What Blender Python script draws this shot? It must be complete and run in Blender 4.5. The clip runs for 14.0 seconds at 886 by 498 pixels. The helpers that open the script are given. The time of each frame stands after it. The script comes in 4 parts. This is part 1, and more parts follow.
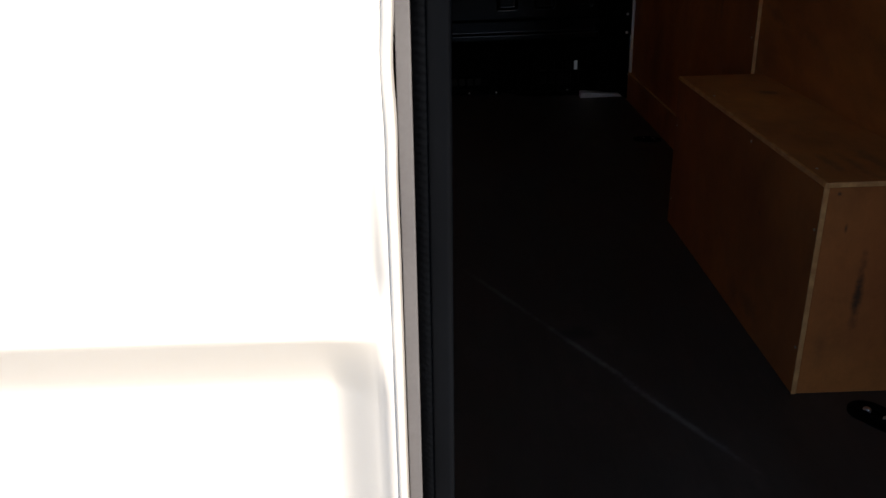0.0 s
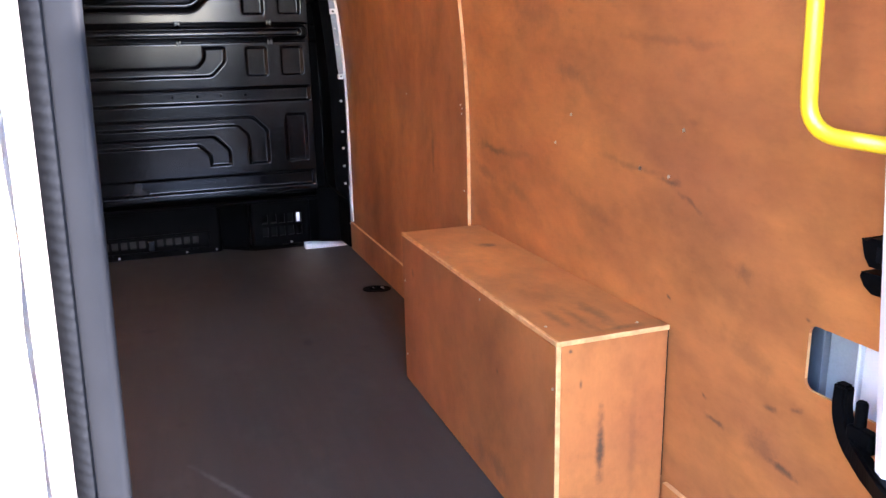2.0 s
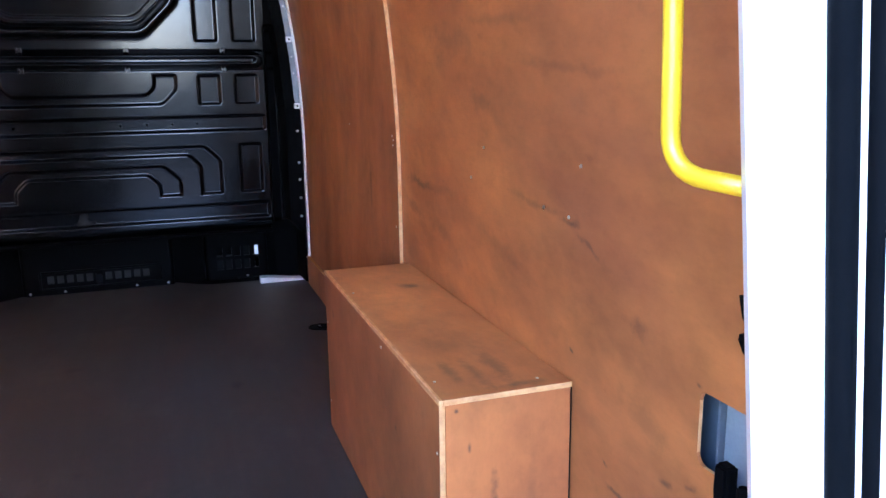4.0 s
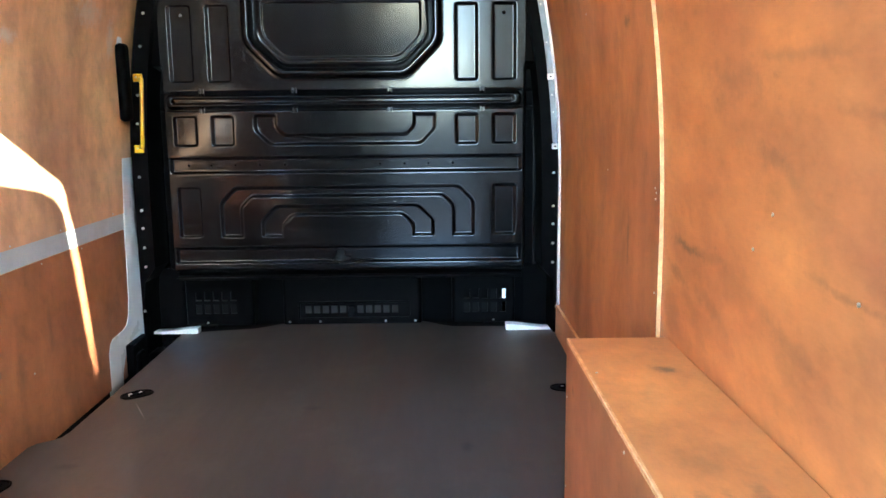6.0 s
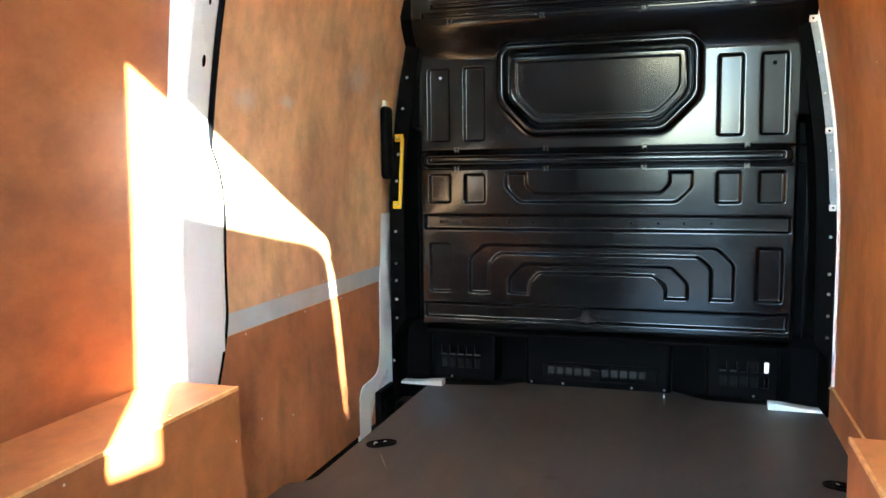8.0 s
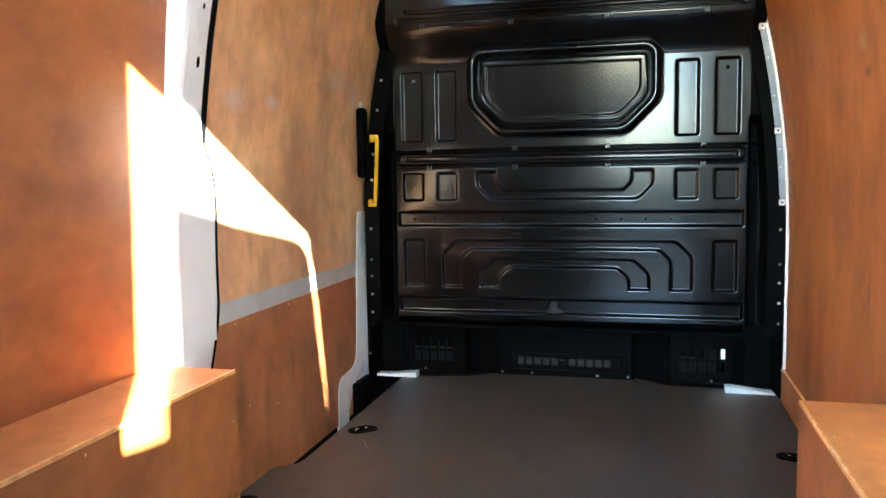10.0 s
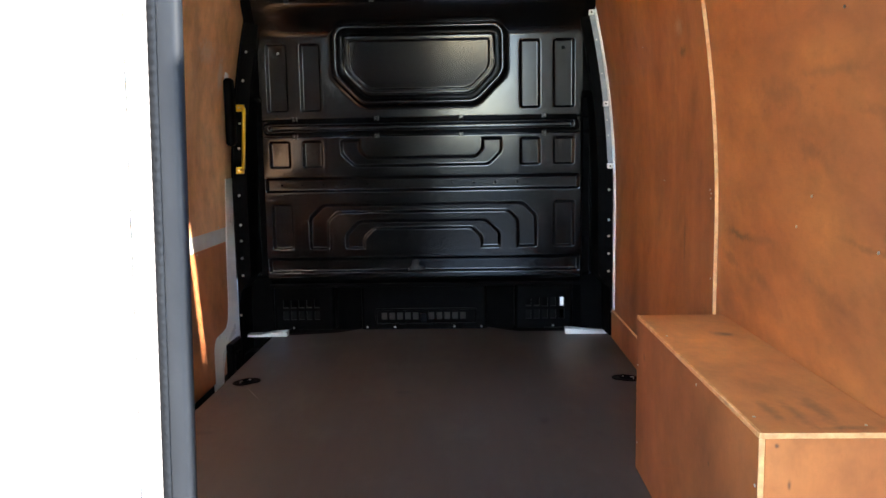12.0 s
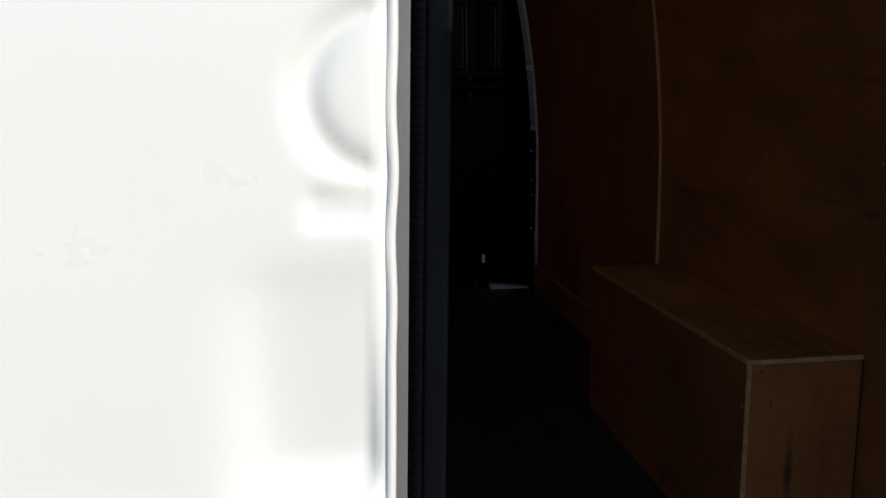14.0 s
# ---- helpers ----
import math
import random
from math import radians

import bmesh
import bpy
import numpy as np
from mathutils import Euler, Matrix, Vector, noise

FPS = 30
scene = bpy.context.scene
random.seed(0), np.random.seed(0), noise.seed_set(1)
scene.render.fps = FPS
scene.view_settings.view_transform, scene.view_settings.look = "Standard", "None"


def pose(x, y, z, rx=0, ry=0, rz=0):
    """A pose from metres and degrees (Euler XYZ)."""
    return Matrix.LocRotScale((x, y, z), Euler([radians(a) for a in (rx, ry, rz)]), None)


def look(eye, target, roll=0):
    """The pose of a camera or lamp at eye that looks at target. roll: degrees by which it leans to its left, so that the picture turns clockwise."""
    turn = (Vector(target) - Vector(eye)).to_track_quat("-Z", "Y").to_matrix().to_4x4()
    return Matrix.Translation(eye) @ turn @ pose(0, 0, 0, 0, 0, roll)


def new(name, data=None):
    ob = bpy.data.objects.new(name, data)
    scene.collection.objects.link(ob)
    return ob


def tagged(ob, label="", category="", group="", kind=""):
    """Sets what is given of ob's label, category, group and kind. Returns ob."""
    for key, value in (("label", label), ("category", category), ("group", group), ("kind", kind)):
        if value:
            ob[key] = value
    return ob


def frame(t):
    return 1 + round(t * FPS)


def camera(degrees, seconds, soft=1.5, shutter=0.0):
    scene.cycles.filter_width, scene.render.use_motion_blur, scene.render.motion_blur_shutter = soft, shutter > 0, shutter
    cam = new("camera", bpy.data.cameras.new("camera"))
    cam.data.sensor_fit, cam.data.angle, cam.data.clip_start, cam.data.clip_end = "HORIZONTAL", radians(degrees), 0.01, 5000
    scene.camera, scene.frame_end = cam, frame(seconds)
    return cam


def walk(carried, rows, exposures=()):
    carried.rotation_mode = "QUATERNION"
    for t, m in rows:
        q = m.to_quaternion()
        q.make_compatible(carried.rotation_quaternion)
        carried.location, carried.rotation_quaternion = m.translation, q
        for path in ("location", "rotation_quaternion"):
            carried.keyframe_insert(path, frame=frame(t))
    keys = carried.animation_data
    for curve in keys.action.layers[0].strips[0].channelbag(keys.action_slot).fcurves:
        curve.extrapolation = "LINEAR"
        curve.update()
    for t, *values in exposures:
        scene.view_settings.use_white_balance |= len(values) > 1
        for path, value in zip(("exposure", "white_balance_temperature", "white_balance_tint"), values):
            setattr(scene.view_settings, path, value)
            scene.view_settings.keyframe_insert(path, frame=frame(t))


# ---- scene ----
cam = camera(58.2, 14.0, soft=1.5)
PATH = [
    (0, (0.027, -0.427, 0.907), (0.003, 1.407, 0.107), -2.3),
    (0.5, (0.093, -0.372, 0.92), (0.311, 1.455, 0.136), -2.3),
    (1, (0.088, -0.348, 0.943), (0.55, 1.466, 0.24), -1.4),
    (1.5, (0.078, -0.302, 0.961), (0.651, 1.526, 0.385), -1.4),
    (2, (0.063, -0.275, 0.941), (0.709, 1.551, 0.443), -1.3),
    (2.2, (0.077, -0.27, 0.911), (0.75, 1.552, 0.434), -1.1),
    (4.3, (0.328, -0.184, 0.936), (0.947, 1.673, 0.53), -0.4),
    (4.5, (0.337, -0.161, 0.943), (0.903, 1.717, 0.55), -0.4),
    (5, (0.362, -0.107, 0.939), (0.734, 1.824, 0.572), -0.6),
    (5.5, (0.363, -0.047, 0.941), (0.529, 1.916, 0.592), -0.6),
    (6, (0.381, 0.029, 0.951), (0.395, 2.001, 0.614), -0.6),
    (6.5, (0.38, 0.07, 0.956), (0.264, 2.042, 0.644), -0.6),
    (7, (0.368, 0.098, 0.966), (0.088, 2.059, 0.692), -0.6),
    (7.5, (0.36, 0.101, 0.969), (-0.106, 2.032, 0.737), -0.7),
    (8, (0.372, 0.112, 0.972), (-0.221, 2.011, 0.771), -0.7),
    (8.2, (0.372, 0.11, 0.973), (-0.255, 1.999, 0.778), -0.7),
    (10.3, (0.332, -0.093, 0.941), (-0.08, 1.855, 0.756), -1.0),
    (10.5, (0.315, -0.124, 0.942), (0.006, 1.843, 0.756), -0.9),
    (11, (0.31, -0.191, 0.92), (0.129, 1.792, 0.732), -0.9),
    (11.5, (0.280, -0.282, 0.897), (0.1472, 1.704, 0.699), -0.9),
    (12, (0.218, -0.357, 0.891), (0.153, 1.627, 0.647), -1.0),
    (12.5, (0.19, -0.414, 0.887), (0.234, 1.563, 0.586), -1.1),
    (13, (0.175, -0.449, 0.885), (0.326, 1.518, 0.558), -1.0),
    (13.5, (0.085, -0.46, 0.895), (0.301, 1.5, 0.558), -0.9),
    (14, (-0.050, -0.438, 0.892), (0.1975, 1.516, 0.552), -0.7),
]
walk(cam, [(t, look(eye, target, roll)) for t, eye, target, roll in PATH],
     exposures=[(0, 0.75, 7400, 15), (0.5, 3.25, 9000, 28), (1.0, 5.32, 10000, 34), (1.5, 5.58, 8000, 28), (2.0, 5.45, 6750, 25), (4.5, 5.05, 5600, 20),
                (5.0, 5.55, 5500, 16), (5.5, 5.90, 5600, 4), (6.0, 6.18, 6000, 1), (6.5, 6.24, 6050, -4), (7.0, 6.32, 6400, -4), (8.0, 6.15, 6400, -4), (11, 5.90, 6450, 1), (12, 5.20, 6900, 9), (13, 3.95, 8700, 22), (13.5, 2.90, 7900, 18), (14, 0.10, 6500, 9)])

# ---- daylight ----
SUN_RUN = Vector((-1.0, 1.60, -0.784)).normalized()      # the way the sunlight goes
world = bpy.data.worlds.new("sky")
scene.world = world
world.use_nodes = True
sky = world.node_tree.nodes.new("ShaderNodeTexSky")
sky.sky_type = "NISHITA"
sky.sun_disc = False
sky.sun_elevation = radians(22.4)
sky.dust_density, sky.ozone_density = 0.35, 2.0
sky.sun_rotation = math.atan2(-SUN_RUN.x, -SUN_RUN.y)
world.node_tree.links.new(sky.outputs[0], world.node_tree.nodes["Background"].inputs[0])
world.node_tree.nodes["Background"].inputs[1].default_value = 0.12
sun = new("sun", bpy.data.lights.new("sun", "SUN"))
sun.data.energy, sun.data.angle, sun.data.color = 3.6, radians(0.53), (1.0, 0.93, 0.82)
sun.rotation_euler = SUN_RUN.to_track_quat("-Z", "Y").to_euler()


# ---- materials ----
def material(name, colour, rough=0.5, metal=0.0, coat=0.0):
    m = bpy.data.materials.new(name)
    m.use_nodes = True
    b = m.node_tree.nodes["Principled BSDF"]
    b.inputs["Base Color"].default_value = (*colour, 1)
    b.inputs["Roughness"].default_value = rough
    b.inputs["Metallic"].default_value = metal
    b.inputs["Coat Weight"].default_value = coat
    b.inputs["Coat Roughness"].default_value = 0.15
    return m


class Nodes:
    """Short hand for wiring one material."""

    def __init__(self, m):
        self.t = m.node_tree
        self.b = self.t.nodes["Principled BSDF"]
        self.bent = None
        self.co = self.t.nodes.new("ShaderNodeTexCoord").outputs["Object"]

    def add(self, kind, **sets):
        n = self.t.nodes.new(kind)
        for key, value in sets.items():
            n.inputs[key.replace("_", " ")].default_value = value
        return n

    def link(self, a, b):
        self.t.links.new(a, b)

    def noise(self, scale, stretch=(1, 1, 1), detail=5, rough=0.6, shift=None, turn=(0, 0, 0)):
        m = self.add("ShaderNodeMapping")
        m.vector_type = "TEXTURE"
        m.inputs["Scale"].default_value = tuple(1 / k for k in stretch)
        m.inputs["Rotation"].default_value = turn
        self.link(self.co, m.inputs["Vector"])
        if shift is not None:
            self.link(shift, m.inputs["Location"])
        n = self.add("ShaderNodeTexNoise", Scale=scale, Detail=detail, Roughness=rough)
        self.link(m.outputs[0], n.inputs["Vector"])
        return n.outputs["Fac"]

    def ramp(self, fac, stops):
        r = self.add("ShaderNodeValToRGB")
        e = r.color_ramp.elements
        while len(e) < len(stops):
            e.new(0.5)
        for k, (p, c) in zip(e, stops):
            k.position, k.color = p, (*c, 1) if len(c) == 3 else (c[0], c[0], c[0], 1)
        self.link(fac, r.inputs[0])
        return r.outputs[0]

    def mix(self, fac, a, b, how="MIX"):
        n = self.t.nodes.new("ShaderNodeMix")
        n.data_type, n.blend_type = "RGBA", how
        for socket, value in ((n.inputs[0], fac), (n.inputs[6], a), (n.inputs[7], b)):
            if isinstance(value, (int, float)):
                socket.default_value = value
            elif isinstance(value, tuple):
                socket.default_value = (*value, 1)
            else:
                self.link(value, socket)
        return n.outputs[2]

    def wander(self, amount=0.045, scale=9.0):
        """The surface's own coordinates, pushed about a little so that outlines drawn in them wander."""
        n = self.add("ShaderNodeTexNoise", Scale=scale, Detail=3.0, Roughness=0.55)
        self.link(self.co, n.inputs["Vector"])
        m = self.add("ShaderNodeVectorMath")
        m.operation = "MULTIPLY_ADD"
        self.link(n.outputs["Color"], m.inputs[0])
        m.inputs[1].default_value = (amount,) * 3
        m.inputs[2].default_value = (-amount / 2,) * 3
        a = self.add("ShaderNodeVectorMath")
        self.link(m.outputs[0], a.inputs[0])
        self.link(self.co, a.inputs[1])
        return a.outputs[0]

    def blot(self, centre, radii, ragged=0.5, turn=0.0, fine=45):
        """0 outside, 1 inside a ragged stain of that place, size and turn on the surface."""
        turn = turn if isinstance(turn, tuple) else (turn, 0, 0)
        m = self.add("ShaderNodeMapping")
        m.vector_type = "TEXTURE"
        m.inputs["Location"].default_value = centre
        m.inputs["Scale"].default_value = radii
        m.inputs["Rotation"].default_value = turn
        self.bent = self.bent or self.wander()
        self.link(self.bent if turn[0] else self.co, m.inputs["Vector"])
        d = self.add("ShaderNodeVectorMath")
        d.operation = "LENGTH"
        self.link(m.outputs[0], d.inputs[0])
        n = self.noise(fine, detail=6, rough=0.7)
        a = self.add("ShaderNodeMath")
        a.operation = "MULTIPLY_ADD"
        self.link(n, a.inputs[0])
        a.inputs[1].default_value = ragged * 2
        self.link(d.outputs["Value"], a.inputs[2])
        r = self.add("ShaderNodeMapRange", From_Min=1.0 + ragged, From_Max=0.0 + ragged)
        r.interpolation_type = "SMOOTHSTEP"
        self.link(a.outputs[0], r.inputs[0])
        return r.outputs[0]

    def bump(self, height, strength, distance):
        n = self.add("ShaderNodeBump", Strength=strength, Distance=distance)
        self.link(height, n.inputs["Height"])
        self.link(n.outputs[0], self.b.inputs["Normal"])


def plywood(name, grain=(1, 0.08, 1), stains=(), tint=(1, 1, 1), figure=0.45, chalk=(), flame=0.13, slope=0.6):
    """Red-brown varnished plywood. grain: stretch of the figure; stains: (centre, radii, strength)."""
    m = material(name, (0.4, 0.2, 0.1), 0.5)
    n = Nodes(m)
    rnd = n.t.nodes.new("ShaderNodeObjectInfo").outputs["Random"]
    sh = n.add("ShaderNodeVectorMath")
    sh.operation = "SCALE"
    sh.inputs[0].default_value = (7.0, 5.0, 3.0)
    n.link(rnd, sh.inputs["Scale"])
    shift = sh.outputs[0]
    big = n.noise(1.7, tuple(0.35 + 0.65 * g for g in grain), 5, 0.6, shift)
    fine = n.noise(48, tuple(max(0.3, g) for g in grain), 6, 0.65, shift)
    hair = n.noise(200, tuple(max(0.2, g) for g in grain), 3, 0.6, shift)
    slant = n.noise(2.6, (1, 0.62, 1.5), 4, 0.55, shift, (slope, 0, 0))
    base = n.ramp(big, [(0.26, (0.27 * tint[0], 0.099 * tint[1], 0.038 * tint[2])), (0.5, (0.45 * tint[0], 0.188 * tint[1], 0.066 * tint[2])), (0.75, (0.60 * tint[0], 0.276 * tint[1], 0.100 * tint[2]))])
    c = n.mix(n.ramp(slant, [(0.46, (0.0,)), (0.72, (figure,))]), base, (0.20 * tint[0], 0.075 * tint[1], 0.045 * tint[2]))
    c = n.mix(0.16, c, n.ramp(fine, [(0.3, (0.62,)), (0.7, (1.12,))]), "MULTIPLY")
    c = n.mix(0.12, c, n.ramp(hair, [(0.35, (0.7,)), (0.6, (1.05,))]), "MULTIPLY")
    patch = n.noise(6.5, tuple(0.55 + 0.45 * g for g in grain), 5, 0.6, shift, (slope, 0, 0))
    c = n.mix(0.8, c, n.ramp(patch, [(0.30, (0.60,)), (0.5, (0.98,)), (0.72, (1.20,))]), "MULTIPLY")
    red = n.noise(2.6, (1, 0.8, 1), 5, 0.6, shift, (slope, 0, 0))
    c = n.mix(n.ramp(red, [(0.46, (0.0,)), (0.70, (0.36,))]), c, (0.36 * tint[0], 0.122 * tint[1], 0.050 * tint[2]))
    mottle = n.noise(22, (1, 0.7, 1), 7, 0.72, shift)
    c = n.mix(0.40, c, n.ramp(mottle, [(0.34, (0.74,)), (0.5, (1.0,)), (0.68, (1.10,))]), "MULTIPLY")
    fleck = n.noise(38, tuple(0.35 + 0.65 * g for g in grain), 4, 0.6, shift, (slope * 0.7, 0, 0))
    c = n.mix(n.ramp(fleck, [(0.67, (0.0,)), (0.77, (0.28,))]), c, (0.15 * tint[0], 0.052 * tint[1], 0.028 * tint[2]))
    dirt = n.noise(9, tuple(0.5 + 0.5 * g for g in grain), 8, 0.75, shift)
    c = n.mix(n.ramp(dirt, [(0.6, (0.0,)), (0.8, (0.3,))]), c, (0.12, 0.062, 0.04))
    pale = n.noise(14, (1, 1, 1), 8, 0.8, shift)
    c = n.mix(n.ramp(pale, [(0.66, (0.0,)), (0.78, (0.35,))]), c, (0.62, 0.36, 0.22))
    # flame figure of the veneer: thin wandering dark lines
    m1 = n.add("ShaderNodeMapping")
    m1.inputs["Scale"].default_value = (0.3, 0.3 + 0.7 * grain[1], 0.3 + 0.7 * grain[2])
    n.link(n.co, m1.inputs["Vector"])
    n.link(shift, m1.inputs["Location"])
    wave = n.add("ShaderNodeTexWave", Scale=1.5, Distortion=7.0, Detail=4.0, Detail_Scale=1.3, Detail_Roughness=0.62)
    wave.bands_direction = "Z" if grain[1] < grain[2] else "Y"
    n.link(m1.outputs[0], wave.inputs["Vector"])
    c = n.mix(n.ramp(wave.outputs["Fac"], [(0.0, (flame,)), (0.34, (0.0,)), (0.7, (0.0,)), (1.0, (flame * 0.6,))]), c, (0.17 * tint[0], 0.066 * tint[1], 0.036 * tint[2]))
    for marks, shade in ((stains, (0.055, 0.030, 0.020)), (chalk, (0.66, 0.60, 0.54))):
        for centre, radii, strength, *turn in marks:
            k = n.add("ShaderNodeMath")
            k.operation = "MULTIPLY"
            n.link(n.blot(centre, radii, 0.8, *turn), k.inputs[0])
            k.inputs[1].default_value = strength * (0.9 if turn else 0.92)
            c = n.mix(k.outputs[0], c, shade)
    n.link(c, n.b.inputs["Base Color"])
    n.link(n.ramp(big, [(0.3, (0.6,)), (0.7, (0.42,))]), n.b.inputs["Roughness"])
    n.bump(fine, 0.07, 0.002)
    return m


def painted(name, low, high, rough, relief=0.05, coat=0.0, scale=9, metal=0.0, speck=0.25):
    """A paint or plastic with soft uneven tone, fine specks and slightly uneven gloss."""
    m = material(name, high, rough, metal, coat)
    n = Nodes(m)
    a, f = n.noise(scale, detail=6), n.noise(240, detail=3)
    c = n.ramp(a, [(0.3, low), (0.7, high)])
    c = n.mix(speck, c, n.ramp(f, [(0.3, (0.7,)), (0.7, (1.1,))]), "MULTIPLY")
    n.link(c, n.b.inputs["Base Color"])
    n.link(n.ramp(a, [(0.3, (rough * 1.15,)), (0.7, (rough * 0.85,))]), n.b.inputs["Roughness"])
    n.bump(f, relief, 0.001)
    return m


WALL_STAINS = [((0.905, 1.70, 0.665), (0.1, 0.13, 0.016), 0.75, 0.04), ((0.905, 1.54, 0.668), (0.1, 0.16, 0.020), 0.3, -0.06), ((0.905, 1.76, 0.60), (0.1, 0.10, 0.022), 0.45, 0.25),
               ((0.905, 1.54, 0.57), (0.1, 0.18, 0.026), 0.3, 0.31), ((0.905, 1.02, 0.714), (0.1, 0.16, 0.010), 0.4, 0.03), ((0.905, 0.90, 0.700), (0.1, 0.04, 0.010), 0.85, 0.05),
               ((0.905, 0.85, 0.668), (0.1, 0.05, 0.008), 0.6, 0.5), ((0.90, 1.26, 0.878), (0.1, 0.10, 0.030), 0.4, 0.05), ((0.89, 1.42, 1.0), (0.1, 0.20, 0.05), 0.35, 0.1),
               ((0.895, 0.92, 0.942), (0.1, 0.22, 0.012), 0.3, 0.06), ((0.905, 0.70, 0.577), (0.1, 0.030, 0.022), 0.5, 0.6), ((0.905, 0.894, 0.482), (0.1, 0.010, 0.005), 0.9, 0.05),
               ((0.905, 0.773, 0.344), (0.1, 0.012, 0.006), 0.8, 0.5), ((0.905, 0.750, 0.306), (0.1, 0.030, 0.007), 0.8, 0.1), ((0.905, 0.617, 0.380), (0.1, 0.018, 0.008), 0.8, 0.1),
               ((0.905, 0.570, 0.399), (0.1, 0.018, 0.008), 0.75, -0.2), ((0.905, 0.590, 0.294), (0.1, 0.042, 0.011), 0.95, 0.08), ((0.905, 0.63, 0.315), (0.1, 0.06, 0.03), 0.45, 0.2),
               ((0.905, 0.67, 0.45), (0.1, 0.09, 0.035), 0.3, 0.3), ((0.905, 0.562, 0.550), (0.1, 0.010, 0.005), 0.8, 0.6), ((0.905, 1.20, 0.60), (0.1, 0.24, 0.024), 0.25, 0.25),
               ((0.89, 1.18, 1.028), (0.1, 0.22, 0.014), 0.3, 0.05), ((0.87, 0.98, 1.16), (0.1, 0.25, 0.012), 0.35, 0.05)]
PLY_WALL = plywood("plywood_wall", (1, 0.10, 1), WALL_STAINS, (1.13, 0.91, 0.68), 0.6, slope=0.3)
PLY_FRONT = plywood("plywood_front", (1, 1, 0.12), [((0.87, 2.10, 1.175), (0.1, 0.05, 0.025), 0.75), ((0.90, 2.17, 0.60), (0.1, 0.018, 0.13), 0.5), ((0.90, 2.9, 0.60), (0.1, 0.04, 0.10), 0.25)], (1.0, 0.85, 0.70), 0.4, [((0.86, 2.11, 1.25), (0.1, 0.06, 0.035), 0.25)], 0.07)
PLY_LEFT = plywood("plywood_left", (1, 0.2, 0.6), (), (0.96, 0.78, 0.70), 0.3, slope=0.15)
# Paler upper board; glare round the sun patch is put into its tint too.
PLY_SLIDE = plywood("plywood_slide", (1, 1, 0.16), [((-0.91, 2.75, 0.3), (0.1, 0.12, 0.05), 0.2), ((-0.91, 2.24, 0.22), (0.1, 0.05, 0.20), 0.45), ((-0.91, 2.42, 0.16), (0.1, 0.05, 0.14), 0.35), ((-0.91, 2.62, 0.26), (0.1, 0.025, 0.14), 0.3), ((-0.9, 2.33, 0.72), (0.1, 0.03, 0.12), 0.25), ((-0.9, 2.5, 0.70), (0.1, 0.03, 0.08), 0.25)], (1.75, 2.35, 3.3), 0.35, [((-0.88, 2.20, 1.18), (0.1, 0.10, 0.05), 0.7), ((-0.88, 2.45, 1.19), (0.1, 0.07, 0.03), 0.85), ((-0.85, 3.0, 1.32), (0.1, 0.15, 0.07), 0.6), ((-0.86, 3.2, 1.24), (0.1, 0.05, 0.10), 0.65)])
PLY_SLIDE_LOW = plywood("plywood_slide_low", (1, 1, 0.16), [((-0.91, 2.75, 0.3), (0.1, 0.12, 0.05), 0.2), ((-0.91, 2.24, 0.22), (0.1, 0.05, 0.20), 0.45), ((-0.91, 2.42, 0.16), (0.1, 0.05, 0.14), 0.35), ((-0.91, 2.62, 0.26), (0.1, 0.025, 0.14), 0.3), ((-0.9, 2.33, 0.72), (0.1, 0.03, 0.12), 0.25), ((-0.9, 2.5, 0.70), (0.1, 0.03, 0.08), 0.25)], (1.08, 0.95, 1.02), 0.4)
PLY_BOX = plywood("plywood_box", (1, 0.14, 1), [((0.82, 0.99, 0.43), (0.025, 0.13, 0.1), 0.55), ((0.775, 0.97, 0.43), (0.016, 0.10, 0.1), 0.45), ((0.735, 1.0, 0.43), (0.018, 0.09, 0.1), 0.5),
                  ((0.84, 1.57, 0.43), (0.03, 0.03, 0.1), 0.75), ((0.83, 0.905, 0.43), (0.06, 0.018, 0.1), 0.6)], (1.15, 0.92, 0.64), 0.4)
PLY_SIDE = plywood("plywood_box_side", (1, 0.6, 0.2), [((0.68, 1.713, 0.34), (0.1, 0.018, 0.02), 0.6), ((0.68, 1.142, 0.06), (0.1, 0.07, 0.04), 0.6),
                   ((0.68, 1.142, 0.28), (0.1, 0.010, 0.010), 0.8), ((-0.68, 1.80, 0.10), (0.1, 0.02, 0.012), 0.8), ((-0.68, 1.77, 0.11), (0.1, 0.012, 0.008), 0.8), ((0.68, 1.24, 0.05), (0.1, 0.05, 0.05), 0.4)], (0.96, 0.79, 0.64))
PLY_END = plywood("plywood_box_end", (0.9, 1, 0.25), [((0.771, 0.88, 0.215), (0.0125, 0.1, 0.105), 1.0), ((0.728, 0.87, 0.347), (0.004, 0.1, 0.012), 0.8),
                  ((0.706, 0.87, 0.414), (0.005, 0.1, 0.005), 0.9), ((0.84, 0.88, 0.2), (0.012, 0.1, 0.16), 0.25), ((0.72, 0.88, 0.1), (0.02, 0.1, 0.06), 0.25)], (1.22, 0.90, 0.66))
PLY_EDGE = painted("plywood_edge", (0.56, 0.25, 0.09), (0.80, 0.42, 0.165), 0.6, 0.2, scale=40)
BLACK = painted("black_satin_paint", (0.0024, 0.0024, 0.0026), (0.0036, 0.0036, 0.0039), 0.155, 0.0)
BLACK.node_tree.nodes["Principled BSDF"].inputs["Specular IOR Level"].default_value = 0.30
BLACK.node_tree.nodes["Principled BSDF"].inputs["Specular Tint"].default_value = (0.88, 0.91, 1.0, 1)
n = Nodes(BLACK)
old = n.b.inputs["Base Color"].links[0].from_socket
